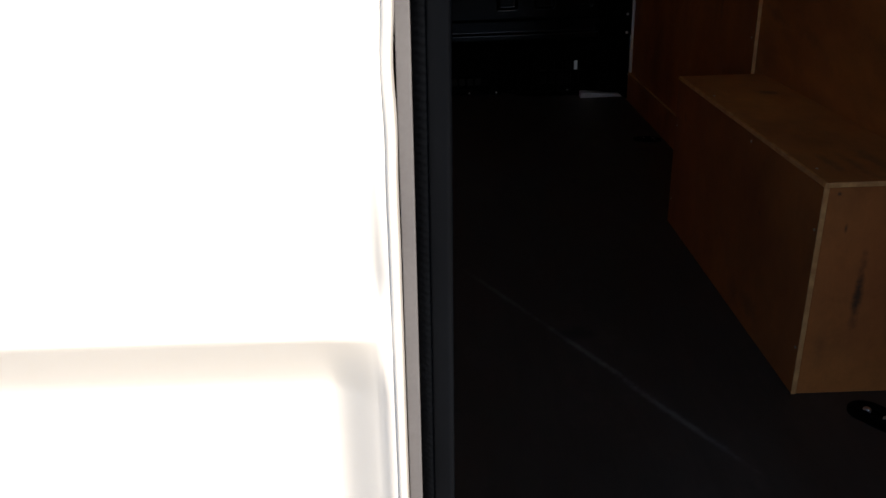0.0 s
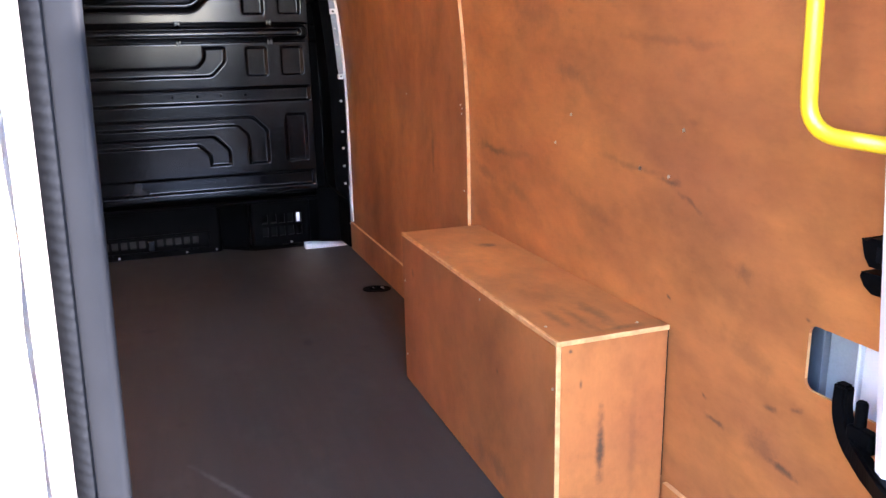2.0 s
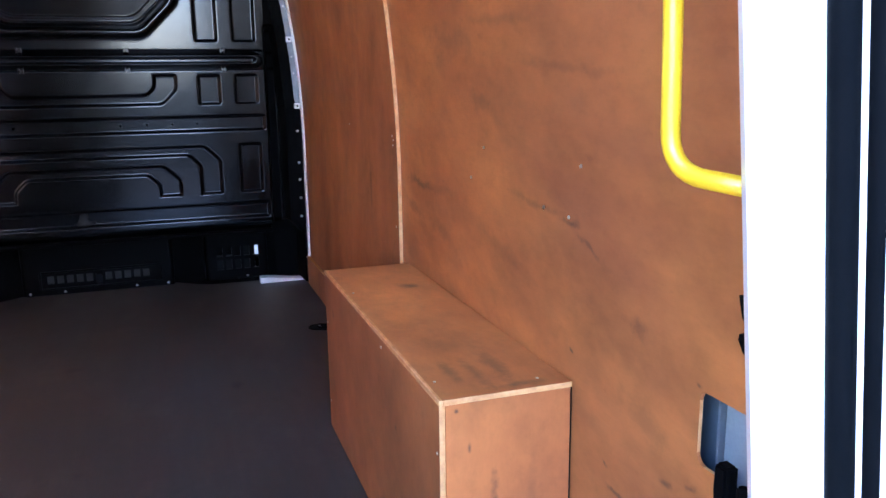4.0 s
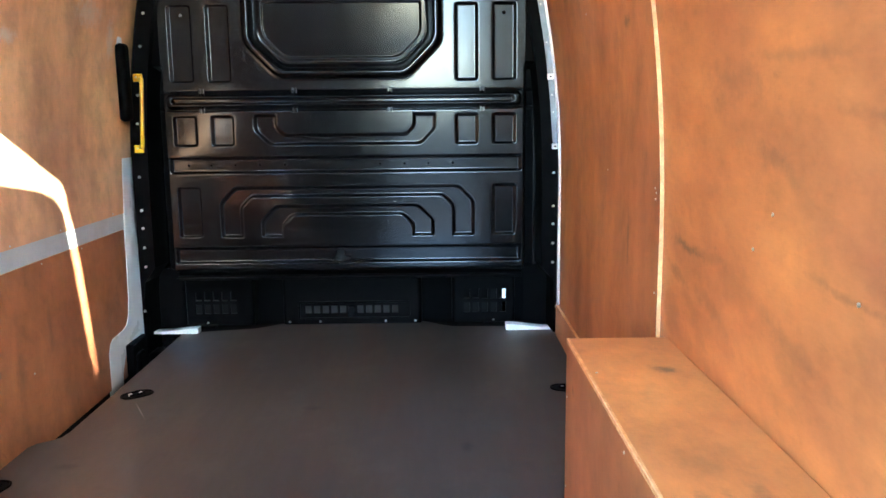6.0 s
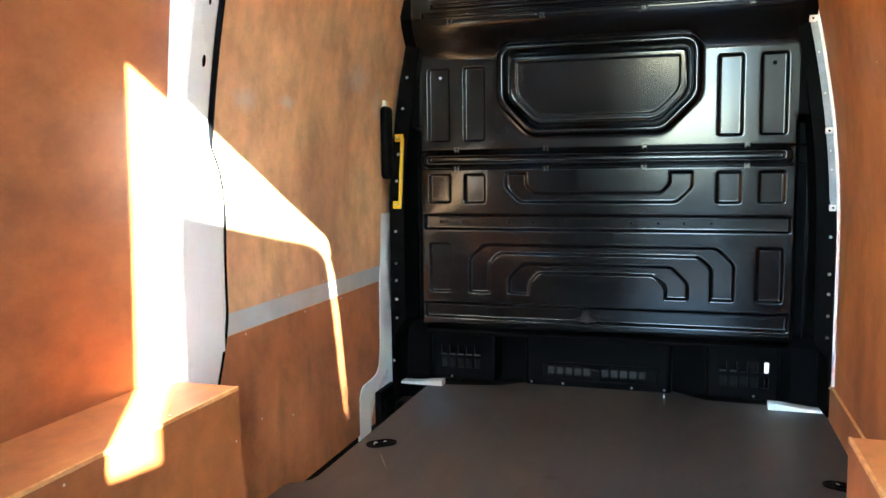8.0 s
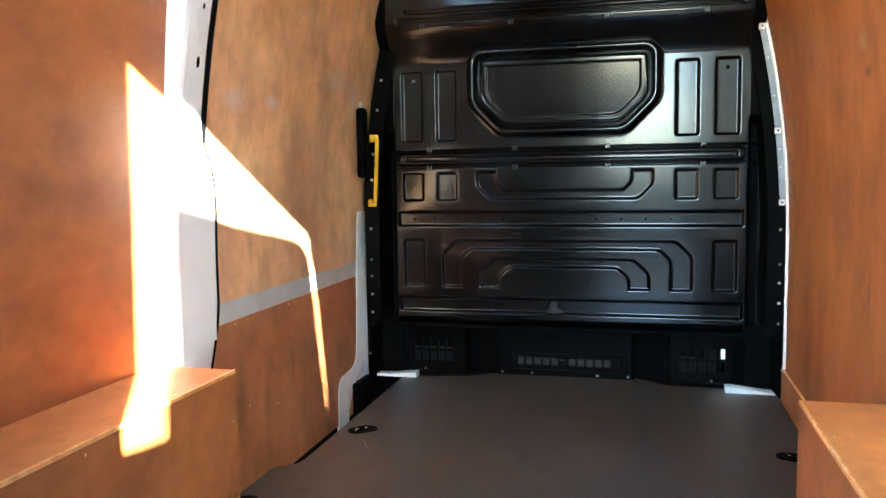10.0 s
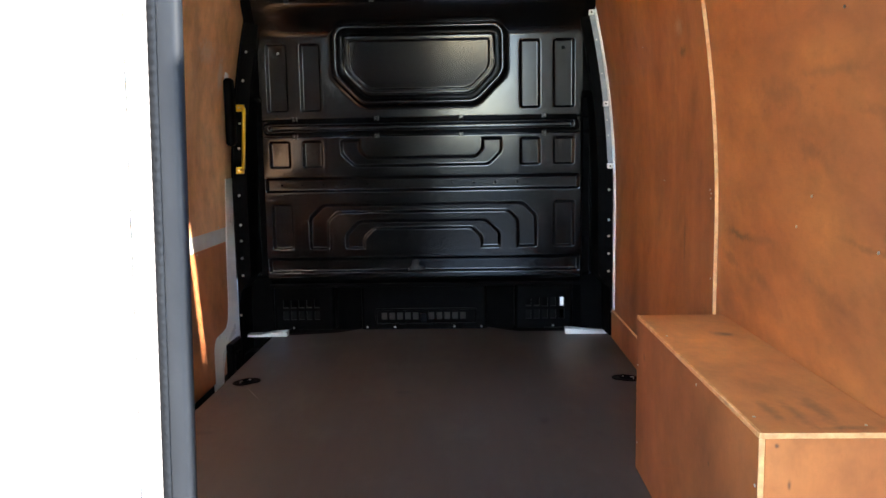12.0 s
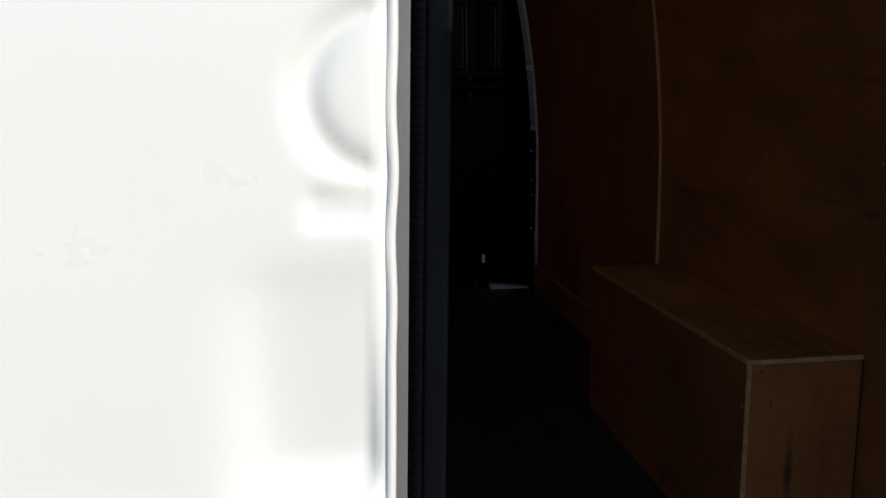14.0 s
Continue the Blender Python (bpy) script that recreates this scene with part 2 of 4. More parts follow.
for centre, radii, turn in (((-0.030, 3.39, 0.337), (0.055, 0.3, 0.020), (0, 0, 0)), ((-0.040, 3.39, 0.356), (0.024, 0.3, 0.038), (0, 0.35, 0))):
    k = n.add("ShaderNodeMath")
    k.operation = "MULTIPLY"
    n.link(n.blot(centre, radii, 1.1, turn, 60), k.inputs[0])
    k.inputs[1].default_value = 0.32
    old = n.mix(k.outputs[0], old, (0.07, 0.07, 0.07))
n.link(old, n.b.inputs["Base Color"])
BLACK_PLASTIC = painted("black_plastic", (0.0018, 0.0018, 0.0020), (0.0032, 0.0032, 0.0035), 0.45, 0.04)
BLACK_PLASTIC.node_tree.nodes["Principled BSDF"].inputs["Specular IOR Level"].default_value = 0.012
RUBBER = painted("black_rubber", (0.0020, 0.0026, 0.0038), (0.0028, 0.0036, 0.0050), 0.75, 0.05)
RUBBER.node_tree.nodes["Principled BSDF"].inputs["Specular IOR Level"].default_value = 0.06
WHITE = painted("white_body_paint", (0.80, 0.81, 0.82), (0.83, 0.84, 0.84), 0.3, 0.004, 0.5, scale=4, speck=0.02)
CLIP_GREY = painted("worn_black_steel", (0.002, 0.002, 0.002), (0.007, 0.007, 0.0075), 0.3, 0.05, scale=60)
EDGE_RUBBER = painted("grey_rubber_edge", (0.0026, 0.0036, 0.0056), (0.0036, 0.0049, 0.0074), 0.7, 0.05)
EDGE_RUBBER.node_tree.nodes["Principled BSDF"].inputs["Specular IOR Level"].default_value = 0.08
RIB_RUBBER = painted("ribbed_rubber", (0.0022, 0.0030, 0.0046), (0.0030, 0.0040, 0.0058), 0.8, 0.05)
RIB_RUBBER.node_tree.nodes["Principled BSDF"].inputs["Specular IOR Level"].default_value = 0.05
GREY = painted("grey_primer_rail", (0.46, 0.48, 0.50), (0.56, 0.58, 0.60), 0.4, 0.05)
DARK_PRIMER = painted("blue_grey_primer", (0.05, 0.065, 0.085), (0.08, 0.10, 0.125), 0.4)
STRIP = painted("grey_enamel_strip", (0.16, 0.19, 0.23), (0.30, 0.34, 0.39), 0.3, 0.05, 0.6, scale=14)
YELLOW = painted("yellow_powder_coat", (0.78, 0.46, 0.012), (0.85, 0.53, 0.02), 0.32, 0.02, 0.3)
STEEL = painted("bright_zinc", (0.55, 0.55, 0.55), (0.72, 0.72, 0.72), 0.28, 0.05, metal=1.0)
HEADLINER = painted("grey_roof_lining", (0.50, 0.50, 0.49), (0.60, 0.60, 0.59), 0.6)
ASPHALT = painted("asphalt", (0.027, 0.027, 0.028), (0.044, 0.043, 0.042), 0.9, 0.6, scale=3)


def floor_board():
    m = material("dark_floor_board", (0.05, 0.045, 0.042), 0.45)
    n = Nodes(m)
    n.b.inputs["Specular IOR Level"].default_value = 0.3
    a, s, f = n.noise(2.2, (1, 0.5, 1), 6, 0.65), n.noise(34, (1.0, 0.08, 1), 5), n.noise(420, detail=2)
    c = n.ramp(a, [(0.3, (0.036, 0.029, 0.024)), (0.55, (0.055, 0.043, 0.035)), (0.8, (0.078, 0.061, 0.050))])
    c = n.mix(0.3, c, n.ramp(s, [(0.3, (0.6,)), (0.7, (1.25,))]), "MULTIPLY")
    c = n.mix(n.ramp(n.noise(9, detail=7), [(0.6, (0.0,)), (0.72, (0.5,))]), c, (0.025, 0.02, 0.018))
    c = n.mix(n.ramp(n.noise(4.5, (1, 0.6, 1), 7, 0.7), [(0.52, (0.0,)), (0.75, (0.35,))]), c, (0.125, 0.10, 0.082))
    # Thin line of sunlight by the lashing ring, put into the floor colour.
    sun_line = n.blot((-0.60, 2.52, 0), (0.0035, 0.11, 1), 0.3, (0, 0, 0.513))
    c = n.mix(sun_line, c, (0.22, 0.20, 0.19))
    # Faint sun streak across the floor, painted as three pale strokes.
    for centre, length, shade in (((0.14, 1.36, 0), 0.22, 0.12), ((0.30, 1.08, 0), 0.24, 0.16), ((0.44, 0.82, 0), 0.22, 0.14)):
        c = n.mix(n.blot(centre, (0.012, length, 1), 0.7, (0, 0, 0.52)), c, (shade, shade * 0.95, shade * 0.9))
    for centre, radii in (((-0.034, 2.52, 0), (0.05, 0.03, 1)), ((-0.65, 2.1, 0), (0.05, 0.03, 1)), ((0.46, 2.2, 0), (0.03, 0.05, 1)), ((0.3, 1.15, 0), (0.07, 0.05, 1))):
        c = n.mix(n.blot(centre, radii), c, (0.022, 0.018, 0.016))
    n.link(c, n.b.inputs["Base Color"])
    n.link(n.ramp(a, [(0.3, (0.38,)), (0.7, (0.52,))]), n.b.inputs["Roughness"])
    n.bump(f, 0.25, 0.0008)
    return m


FLOOR = floor_board()


# ---- mesh helpers ----
def part(name, bm, mat, parent=None, label="", smooth=False):
    """Links a bmesh as one mesh object, under a thing or a part."""
    me = bpy.data.meshes.new(name)
    bm.normal_update()
    bm.to_mesh(me)
    bm.free()
    for m in mat if isinstance(mat, (list, tuple)) else (mat,):
        me.materials.append(m)
    if smooth:
        me.shade_smooth()
    ob = new(name, me)
    if parent:
        ob.parent = parent
    return tagged(ob, label)


def thing(name, label, category, group="", kind=""):
    return tagged(new(name), label, category, group, kind)


def block(lo, hi, bevel=0.0, segments=2):
    bm = bmesh.new()
    bmesh.ops.create_cube(bm, size=1, matrix=Matrix.Translation((Vector(lo) + Vector(hi)) / 2) @ Matrix.Diagonal((*(Vector(hi) - Vector(lo)), 1)))
    if bevel:
        bmesh.ops.bevel(bm, geom=bm.edges[:], offset=bevel, segments=segments, affect="EDGES", profile=0.5)
    return bm


def join(*bms):
    out = bmesh.new()
    for b in bms:
        me = bpy.data.meshes.new("tmp")
        b.to_mesh(me)
        b.free()
        out.from_mesh(me)
        bpy.data.meshes.remove(me)
    return out


def slab(outline, put, depth):
    """A plate: the outline's points (u, v) go through put(u, v, d) at d = 0 and d = depth."""
    bm = bmesh.new()
    a = [bm.verts.new(put(u, v, 0.0)) for u, v in outline]
    b = [bm.verts.new(put(u, v, depth)) for u, v in outline]
    bm.faces.new(a)
    bm.faces.new(b[::-1])
    for k in range(len(a)):
        j = (k + 1) % len(a)
        bm.faces.new((a[k], b[k], b[j], a[j]))
    bmesh.ops.recalc_face_normals(bm, faces=bm.faces[:])
    return bm


def sweep(path, radius, sides=14, caps=True):
    """A round bar along a line of points."""
    bm, rings = bmesh.new(), []
    pts = [Vector(p) for p in path]
    up = Vector((0.13, 0.29, 0.95))
    for k, p in enumerate(pts):
        way = (pts[min(k + 1, len(pts) - 1)] - pts[max(k - 1, 0)]).normalized()
        side = way.cross(up).normalized() if abs(way.dot(up)) < 0.98 else way.cross(Vector((1, 0, 0))).normalized()
        over = side.cross(way)
        rings.append([bm.verts.new(p + radius * (math.cos(a) * side + math.sin(a) * over)) for a in (2 * math.pi * i / sides for i in range(sides))])
        up = over
    for r, s in zip(rings, rings[1:]):
        for i in range(sides):
            bm.faces.new((r[i], r[(i + 1) % sides], s[(i + 1) % sides], s[i]))
    if caps:
        bm.faces.new(rings[0][::-1])
        bm.faces.new(rings[-1])
    bmesh.ops.recalc_face_normals(bm, faces=bm.faces[:])
    return bm


def rounded(points, radius, steps=6):
    """The line of points with its corners turned into arcs."""
    pts = [Vector(p) for p in points]
    out = [pts[0]]
    for a, b, c in zip(pts, pts[1:], pts[2:]):
        i, o = (a - b).normalized(), (c - b).normalized()
        r = min(radius, (a - b).length * 0.49, (c - b).length * 0.49)
        for k in range(steps + 1):
            w = k / steps
            out.append((b + i * r) * (1 - w) ** 2 + 2 * w * (1 - w) * b + (b + o * r) * w * w)
    return out + [pts[-1]]


def disc(radius, depth, sides=10, dome=0.0):
    """A small round head on the plane z = 0."""
    bm = bmesh.new()
    ring = [(radius, 0), (radius, depth), (radius * 0.7, depth + dome)]
    rows = [[bm.verts.new((r * math.cos(a), r * math.sin(a), h)) for a in (2 * math.pi * i / sides for i in range(sides))] for r, h in ring]
    for p, q in zip(rows, rows[1:]):
        for i in range(sides):
            bm.faces.new((p[i], p[(i + 1) % sides], q[(i + 1) % sides], q[i]))
    bm.faces.new(rows[-1])
    return bm


SCREW = {}


def screw(parent, place, normal, radius=0.0045, mat=None, name="screw"):
    mat = mat or STEEL
    key = (radius, mat.name)
    if key not in SCREW:
        me = bpy.data.meshes.new("screw")
        bm = disc(radius, radius * 0.35, 10, radius * 0.25)
        bm.to_mesh(me)
        bm.free()
        me.materials.append(mat)
        SCREW[key] = me
    ob = new(name, SCREW[key])
    ob.parent = parent
    ob.matrix_basis = Matrix.Translation(place) @ Vector(normal).to_track_quat("Z", "Y").to_matrix().to_4x4()
    return ob


def steps(a, b, n):
    return [a + (b - a) * k / n for k in range(n + 1)]


# ---- ground ----
GROUND_Z = -0.62
bm = bmesh.new()
bmesh.ops.create_grid(bm, x_segments=2, y_segments=2, size=400, matrix=Matrix.Translation((0, 0, GROUND_Z)))
tagged(part("ground", bm, ASPHALT), "grey asphalt yard round the van", "ground", kind="structure")

# Unseen wall, added so that the bulkhead has something dark to reflect.
tagged(part("unseen_wall", block((-14, -9.4, GROUND_Z), (14, -9.2, 1.35), 0.02), painted("grey_wall_paint", (0.16, 0.15, 0.14), (0.24, 0.225, 0.21), 0.9, 0.5, scale=2)),
       "plain grey wall added far behind the van, unseen", "wall", kind="structure")

# ---- van shell ----
BULK_Y = 3.4


def wall_x(z):
    """Half the width between the side linings at height z: upright below, leaning in above."""
    return 0.912 - 0.1276 * max(0.0, z - 0.65) ** 2


def lining(y0, y1, z0, z1, side, inset=0.0, thick=0.009, hole=None, lean=1.0):
    """A bent sheet of the side lining between two y and two heights; hole: (y0, y1, z0, z1) cut through it."""
    bm = bmesh.new()
    ys, zs = [y0, y1], steps(z0, z1, max(1, round((z1 - z0) / 0.06)))
    if hole:
        ys = sorted({y0, hole[0], hole[1], y1})
        zs = sorted({*[z for z in zs if abs(z - hole[2]) > 0.02 and abs(z - hole[3]) > 0.02], hole[2], hole[3]})
    vs = {}

    def v(y, z, d):
        if (y, z, d) not in vs:
            vs[y, z, d] = bm.verts.new((side * (0.912 + lean * (wall_x(z) - 0.912) - inset + d), y, z))
        return vs[y, z, d]

    for ya, yb in zip(ys, ys[1:]):
        for za, zb in zip(zs, zs[1:]):
            if hole and hole[0] <= ya < hole[1] and hole[2] <= za < hole[3]:
                continue
            bm.faces.new((v(ya, za, 0), v(yb, za, 0), v(yb, zb, 0), v(ya, zb, 0)))
            bm.faces.new((v(ya, za, thick), v(ya, zb, thick), v(yb, zb, thick), v(yb, za, thick)))
    for e in [e for e in bm.edges if e.is_boundary]:
        (a, b) = e.verts
        ka, kb = [k for k, w in vs.items() if w is a][0], [k for k, w in vs.items() if w is b][0]
        if ka[2] == 0 and kb[2] == 0:
            f = bm.faces.new((a, b, vs[kb[0], kb[1], thick], vs[ka[0], ka[1], thick]))
            f.material_index = 1
    bmesh.ops.recalc_face_normals(bm, faces=bm.faces[:])
    return bm


def skin(y0, y1, side, z0=-0.619, out=0.075, lean=1.0):
    """The white outer skin of a side, with its thickness."""
    zs = steps(z0, 2.02, 20)
    line = [(0.912 + lean * (wall_x(max(0, z)) - 0.912) + out, z) for z in zs]
    outline = line + [(x - 0.03, z) for x, z in line[::-1]]
    return slab(outline, lambda u, v, d: (side * u, y0 + d, v), y1 - y0)


# roof and lining above
roof_w = wall_x(2.0) + 0.075
bm = block((-roof_w, 0.222, 2.0), (roof_w, 3.78, 2.06), 0.012)
tagged(part("ceiling", bm, HEADLINER), "white painted bare metal van roof", "ceiling", kind="structure")

# floor board with its cut-out beside the step
right, front = 0.9, 3.50
floor_line = [(-0.905, 0.24), (right, 0.24), (right, front), (0.45, front + 0.02), (0.40, 3.55), (0.31, 3.62), (-0.31, 3.62), (-0.40, 3.55), (-0.45, front + 0.02),
              (-0.750, front - 0.04), (-0.750, 2.345), (-0.757, 2.305), (-0.775, 2.285), (-0.808, 2.262), (-0.822, 2.235), (-0.824, 1.84), (-0.905, 1.84)]
floor = tagged(part("floor", slab(floor_line, lambda u, v, d: (u, v, -d), 0.014), FLOOR), "dark grey-brown anti-slip plywood van floor", "floor", kind="structure")
part("subfloor", block((-0.743, 0.2, -0.12), (0.99, 3.66, -0.016)), BLACK_PLASTIC, floor)
part("subfloor", block((-0.815, 0.2, -0.12), (-0.745, 2.23, -0.016)), BLACK_PLASTIC, floor)
part("sill", block((-0.86, 0.155, -0.16), (0.90, 0.238, -0.004), 0.008), BLACK_PLASTIC, floor, "black plastic load sill")

# right wall
wall_right = thing("wall_right", "red-brown plywood lined side wall of the van", "wall", kind="structure")
part("outer_skin", skin(0.16, 3.76, 1), WHITE, wall_right, "white painted sheet steel")
HOLE = (0.40, 0.561, 0.445, 0.543)


def fillet(y, z, sy, sz, radius=0.014):
    """Rounds one corner of the cut-out: the corner at (y, z), the opening lying towards (sy, sz)."""
    arc = [(y + sy * radius * (1 - math.cos(a)), z + sz * radius * (1 - math.sin(a))) for a in (math.pi / 2 * k / 6 for k in range(7))]
    return slab([(y - sy * 0.0005, z - sz * 0.0005)] + arc, lambda u, v, d: (wall_x(v) + d, u, v), 0.005)


part("rear_panel", join(lining(0.34, 1.88, 0.02, 1.93, 1, 0, 0.005, HOLE), *[fillet(HOLE[a], HOLE[b], 1 - 2 * a, 1 - 2 * (b - 2)) for a in (0, 1) for b in (2, 3)]), [PLY_WALL, PLY_EDGE], wall_right)
part("front_panel", lining(1.868, 3.36, 0.115, 1.93, 1, 0.011, 0.010), [PLY_FRONT, PLY_EDGE], wall_right)
part("skirting", lining(0.34, 0.868, 0.001, 0.122, 1, 0.012, 0.011), [PLY_WALL, PLY_EDGE], wall_right)
part("skirting", lining(1.80, 3.42, 0.001, 0.13, 1, 0.024, 0.011), [PLY_FRONT, PLY_EDGE], wall_right)
for y, z in ((1.266, 0.788), (0.871, 0.79), (1.0, 0.707), (0.91, 0.704), (1.34, 0.72), (1.10, 1.13), (0.45, 1.05), (1.55, 1.24),):
    screw(wall_right, (wall_x(z) - 0.0005, y, z), (-1, 0, 0.02), 0.0035)
for y, z in ((2.43, 0.777), (1.905, 0.77), (1.895, 0.76), (1.90, 0.745), (1.89, 1.30), (1.89, 0.52), (2.6, 1.25)):
    screw(wall_right, (wall_x(z) - 0.0115, y, z), (-1, 0, 0.02), 0.003)

# left wall behind the wheel, with the pillar at the sliding door
wall_left = thing("wall_left", "orange-brown plywood lined side wall of the van", "wall", kind="structure")
part("outer_skin", skin(0.16, 2.14, -1, out=0.085, lean=0.55), WHITE, wall_left, "white painted sheet steel")
part("outer_skin", skin(3.42, 3.76, -1), WHITE, wall_left, "white painted sheet steel")
part("rear_panel", lining(0.30, 1.90, 0.02, 1.93, -1, -0.031, lean=0.55), [PLY_LEFT, PLY_EDGE], wall_left)


def pillar_sheet(rear, fore, z0, z1, inset, thick=0.11):
    """A white pressed pillar face: rear(z) and fore(z) give its edges."""
    bm = bmesh.new()
    zs = steps(z0, z1, 28)
    rows = []
    for z in zs:
        a, b = rear(z), fore(z)
        x = -(wall_x(z) - inset)
        rows.append([bm.verts.new(p) for p in ((x - thick, a, z), (x - 0.006, a, z), (x, a + 0.012, z), (x, b - 0.012, z), (x - 0.006, b, z), (x - thick, b, z))])
    for p, q in zip(rows, rows[1:]):
        for k in range(5):
            bm.faces.new((p[k], p[k + 1], q[k + 1], q[k]))
    bm.faces.new(rows[0][::-1])
    bm.faces.new(rows[-1])
    bmesh.ops.recalc_face_normals(bm, faces=bm.faces[:])
    return bm


def c_rear(z):
    return 1.892


def c_fore(z):
    if z > 0.55:
        return 2.105 - 0.093 * min(1, max(0, (z - 0.86) / 0.20)) ** 2
    return 2.105 - 0.55 * max(0, 0.55 - z) ** 1.35


pillar = thing("pillar_sliding_door", "white painted body pillar behind the sliding door", "pillar", kind="structure")
part("pillar_face", pillar_sheet(c_rear, c_fore, 0.02, 1.93, 0.004), WHITE, pillar, smooth=False)
part("pressed_pad", slab([(1.968, -0.9081), (1.985, -0.9068), (2.00, -0.9062), (2.078, -0.9052), (2.086, -0.9085), (1.968, -0.9095)], lambda u, v, d: (v, u, 0.455 + d), 0.277), WHITE, pillar)
for z, wide, tall, proud in ((1.262, 0.008, 0.016, 0.0046), (1.412, 0.0055, 0.008, 0.0046), (1.52, 0.008, 0.016, 0.0046)):
    oval = [(1.965 + wide * math.cos(a), z + tall * math.sin(a)) for a in (math.pi * k / 10 for k in range(20))]
    part("pillar_hole", slab(oval, lambda u, v, d, p=proud: (-(wall_x(v) - p + d), u, v), 0.003), BLACK_PLASTIC, pillar, "dark oval hole")

# sliding door
door_3 = thing("door_3", "closed sliding side door lined with brown plywood", "door", kind="structure")
part("outer_skin", skin(2.15, 3.41, -1), WHITE, door_3, "white painted sheet steel")
part("inner_frame", lining(2.0, 3.345, -0.09, 1.93, -1, -0.022, 0.02), WHITE, door_3)
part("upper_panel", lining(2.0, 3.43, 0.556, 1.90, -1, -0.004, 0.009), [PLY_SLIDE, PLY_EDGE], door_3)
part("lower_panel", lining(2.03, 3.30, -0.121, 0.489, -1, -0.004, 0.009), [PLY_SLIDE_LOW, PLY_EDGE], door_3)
part("middle_rail", lining(2.118, 3.335, 0.490, 0.555, -1, -0.006, 0.01), GREY, door_3, "grey painted steel rail")
bm, rows = bmesh.new(), []
for z in steps(0.33, 1.90, 40):
    # Sun glare hides the seal's middle stretch, so it is thinned there.
    fat = 0.031 if z > 1.06 else 0.009 if z < 0.85 else 0.0015
    rows.append([bm.verts.new((-wall_x(z) + x, c_fore(z) + fat * y, z)) for x, y in ((-0.02, 0.0), (-0.002, 0.0), (0.003, 0.3), (0.003, 0.7), (-0.002, 1.0), (-0.02, 1.0))])
for p, q in zip(rows, rows[1:]):
    for k in range(5):
        bm.faces.new((p[k], p[k + 1], q[k + 1], q[k]))
bmesh.ops.recalc_face_normals(bm, faces=bm.faces[:])
part("seal", bm, RUBBER, door_3, "black rubber seal", smooth=True)
# Added strip that keeps the gap below the panel dark.
part("sill_strip", lining(2.10, 3.34, -0.25, -0.119, -1, -0.012, 0.02), RUBBER, door_3, "black strip added below the door panel")
for y, z in ((2.42, 0.566), (2.21, 0.478), (2.9, 0.478), (3.2, 0.566), (2.285, 0.19), (2.49, 0.14), (2.75, 0.566), (2.6, 0.478)):
    screw(door_3, (-wall_x(z) - 0.0035, y, z), (1, 0, 0.02), 0.0035)

# step well below the sliding door
step = thing("step_well", "black plastic entry step beside the sliding door", "step", kind="structure")
part("tread", block((-0.99, 2.26, -0.24), (-0.735, 3.66, -0.20), 0.008), BLACK_PLASTIC, step)
part("riser", block((-0.757, 2.26, -0.20), (-0.746, 3.48, -0.017)), BLACK_PLASTIC, step)
part("bracket", block((-0.86, 3.30, -0.2), (-0.76, 3.42, -0.045), 0.02, 3), BLACK_PLASTIC, step)


# ---- bulkhead ----
def ramp01(v, a, b):
    w = np.clip((v - a) / (b - a), 0, 1)
    return w * w * (3 - 2 * w)


def chamfer_box(x, z, x0, x1, z0, z1, low=0.0, high=0.0, r=0.008, soft=0.012):
    """Distance to a box (under 0 inside) whose lower and upper corners are cut by low and high."""
    cx, cz, hx, hz = (x0 + x1) / 2, (z0 + z1) / 2, (x1 - x0) / 2, (z1 - z0) / 2
    dx, dz = np.abs(x - cx) - hx + r, np.abs(z - cz) - hz + r
    d = np.hypot(np.maximum(dx, 0), np.maximum(dz, 0)) + np.minimum(np.maximum(dx, dz), 0) - r
    for cut, below in ((low, True), (high, False)):
        if cut:
            edge = (np.abs(x - cx) - hx + ((z0 - z) if below else (z - z1)) + cut) / math.sqrt(2)
            h = np.maximum(soft - np.abs(d - edge), 0) / soft
            d = np.maximum(d, edge) + h * h * soft / 4
    return d


def press(d, depth, width=0.004):
    """Depth of a pressing whose outline is where d is 0."""
    return depth * 0.5 * (1 + np.tanh(-d / (width * 0.45)))


def groove(d, depth, width=0.006):
    return depth * np.exp(-(d / width) ** 2)


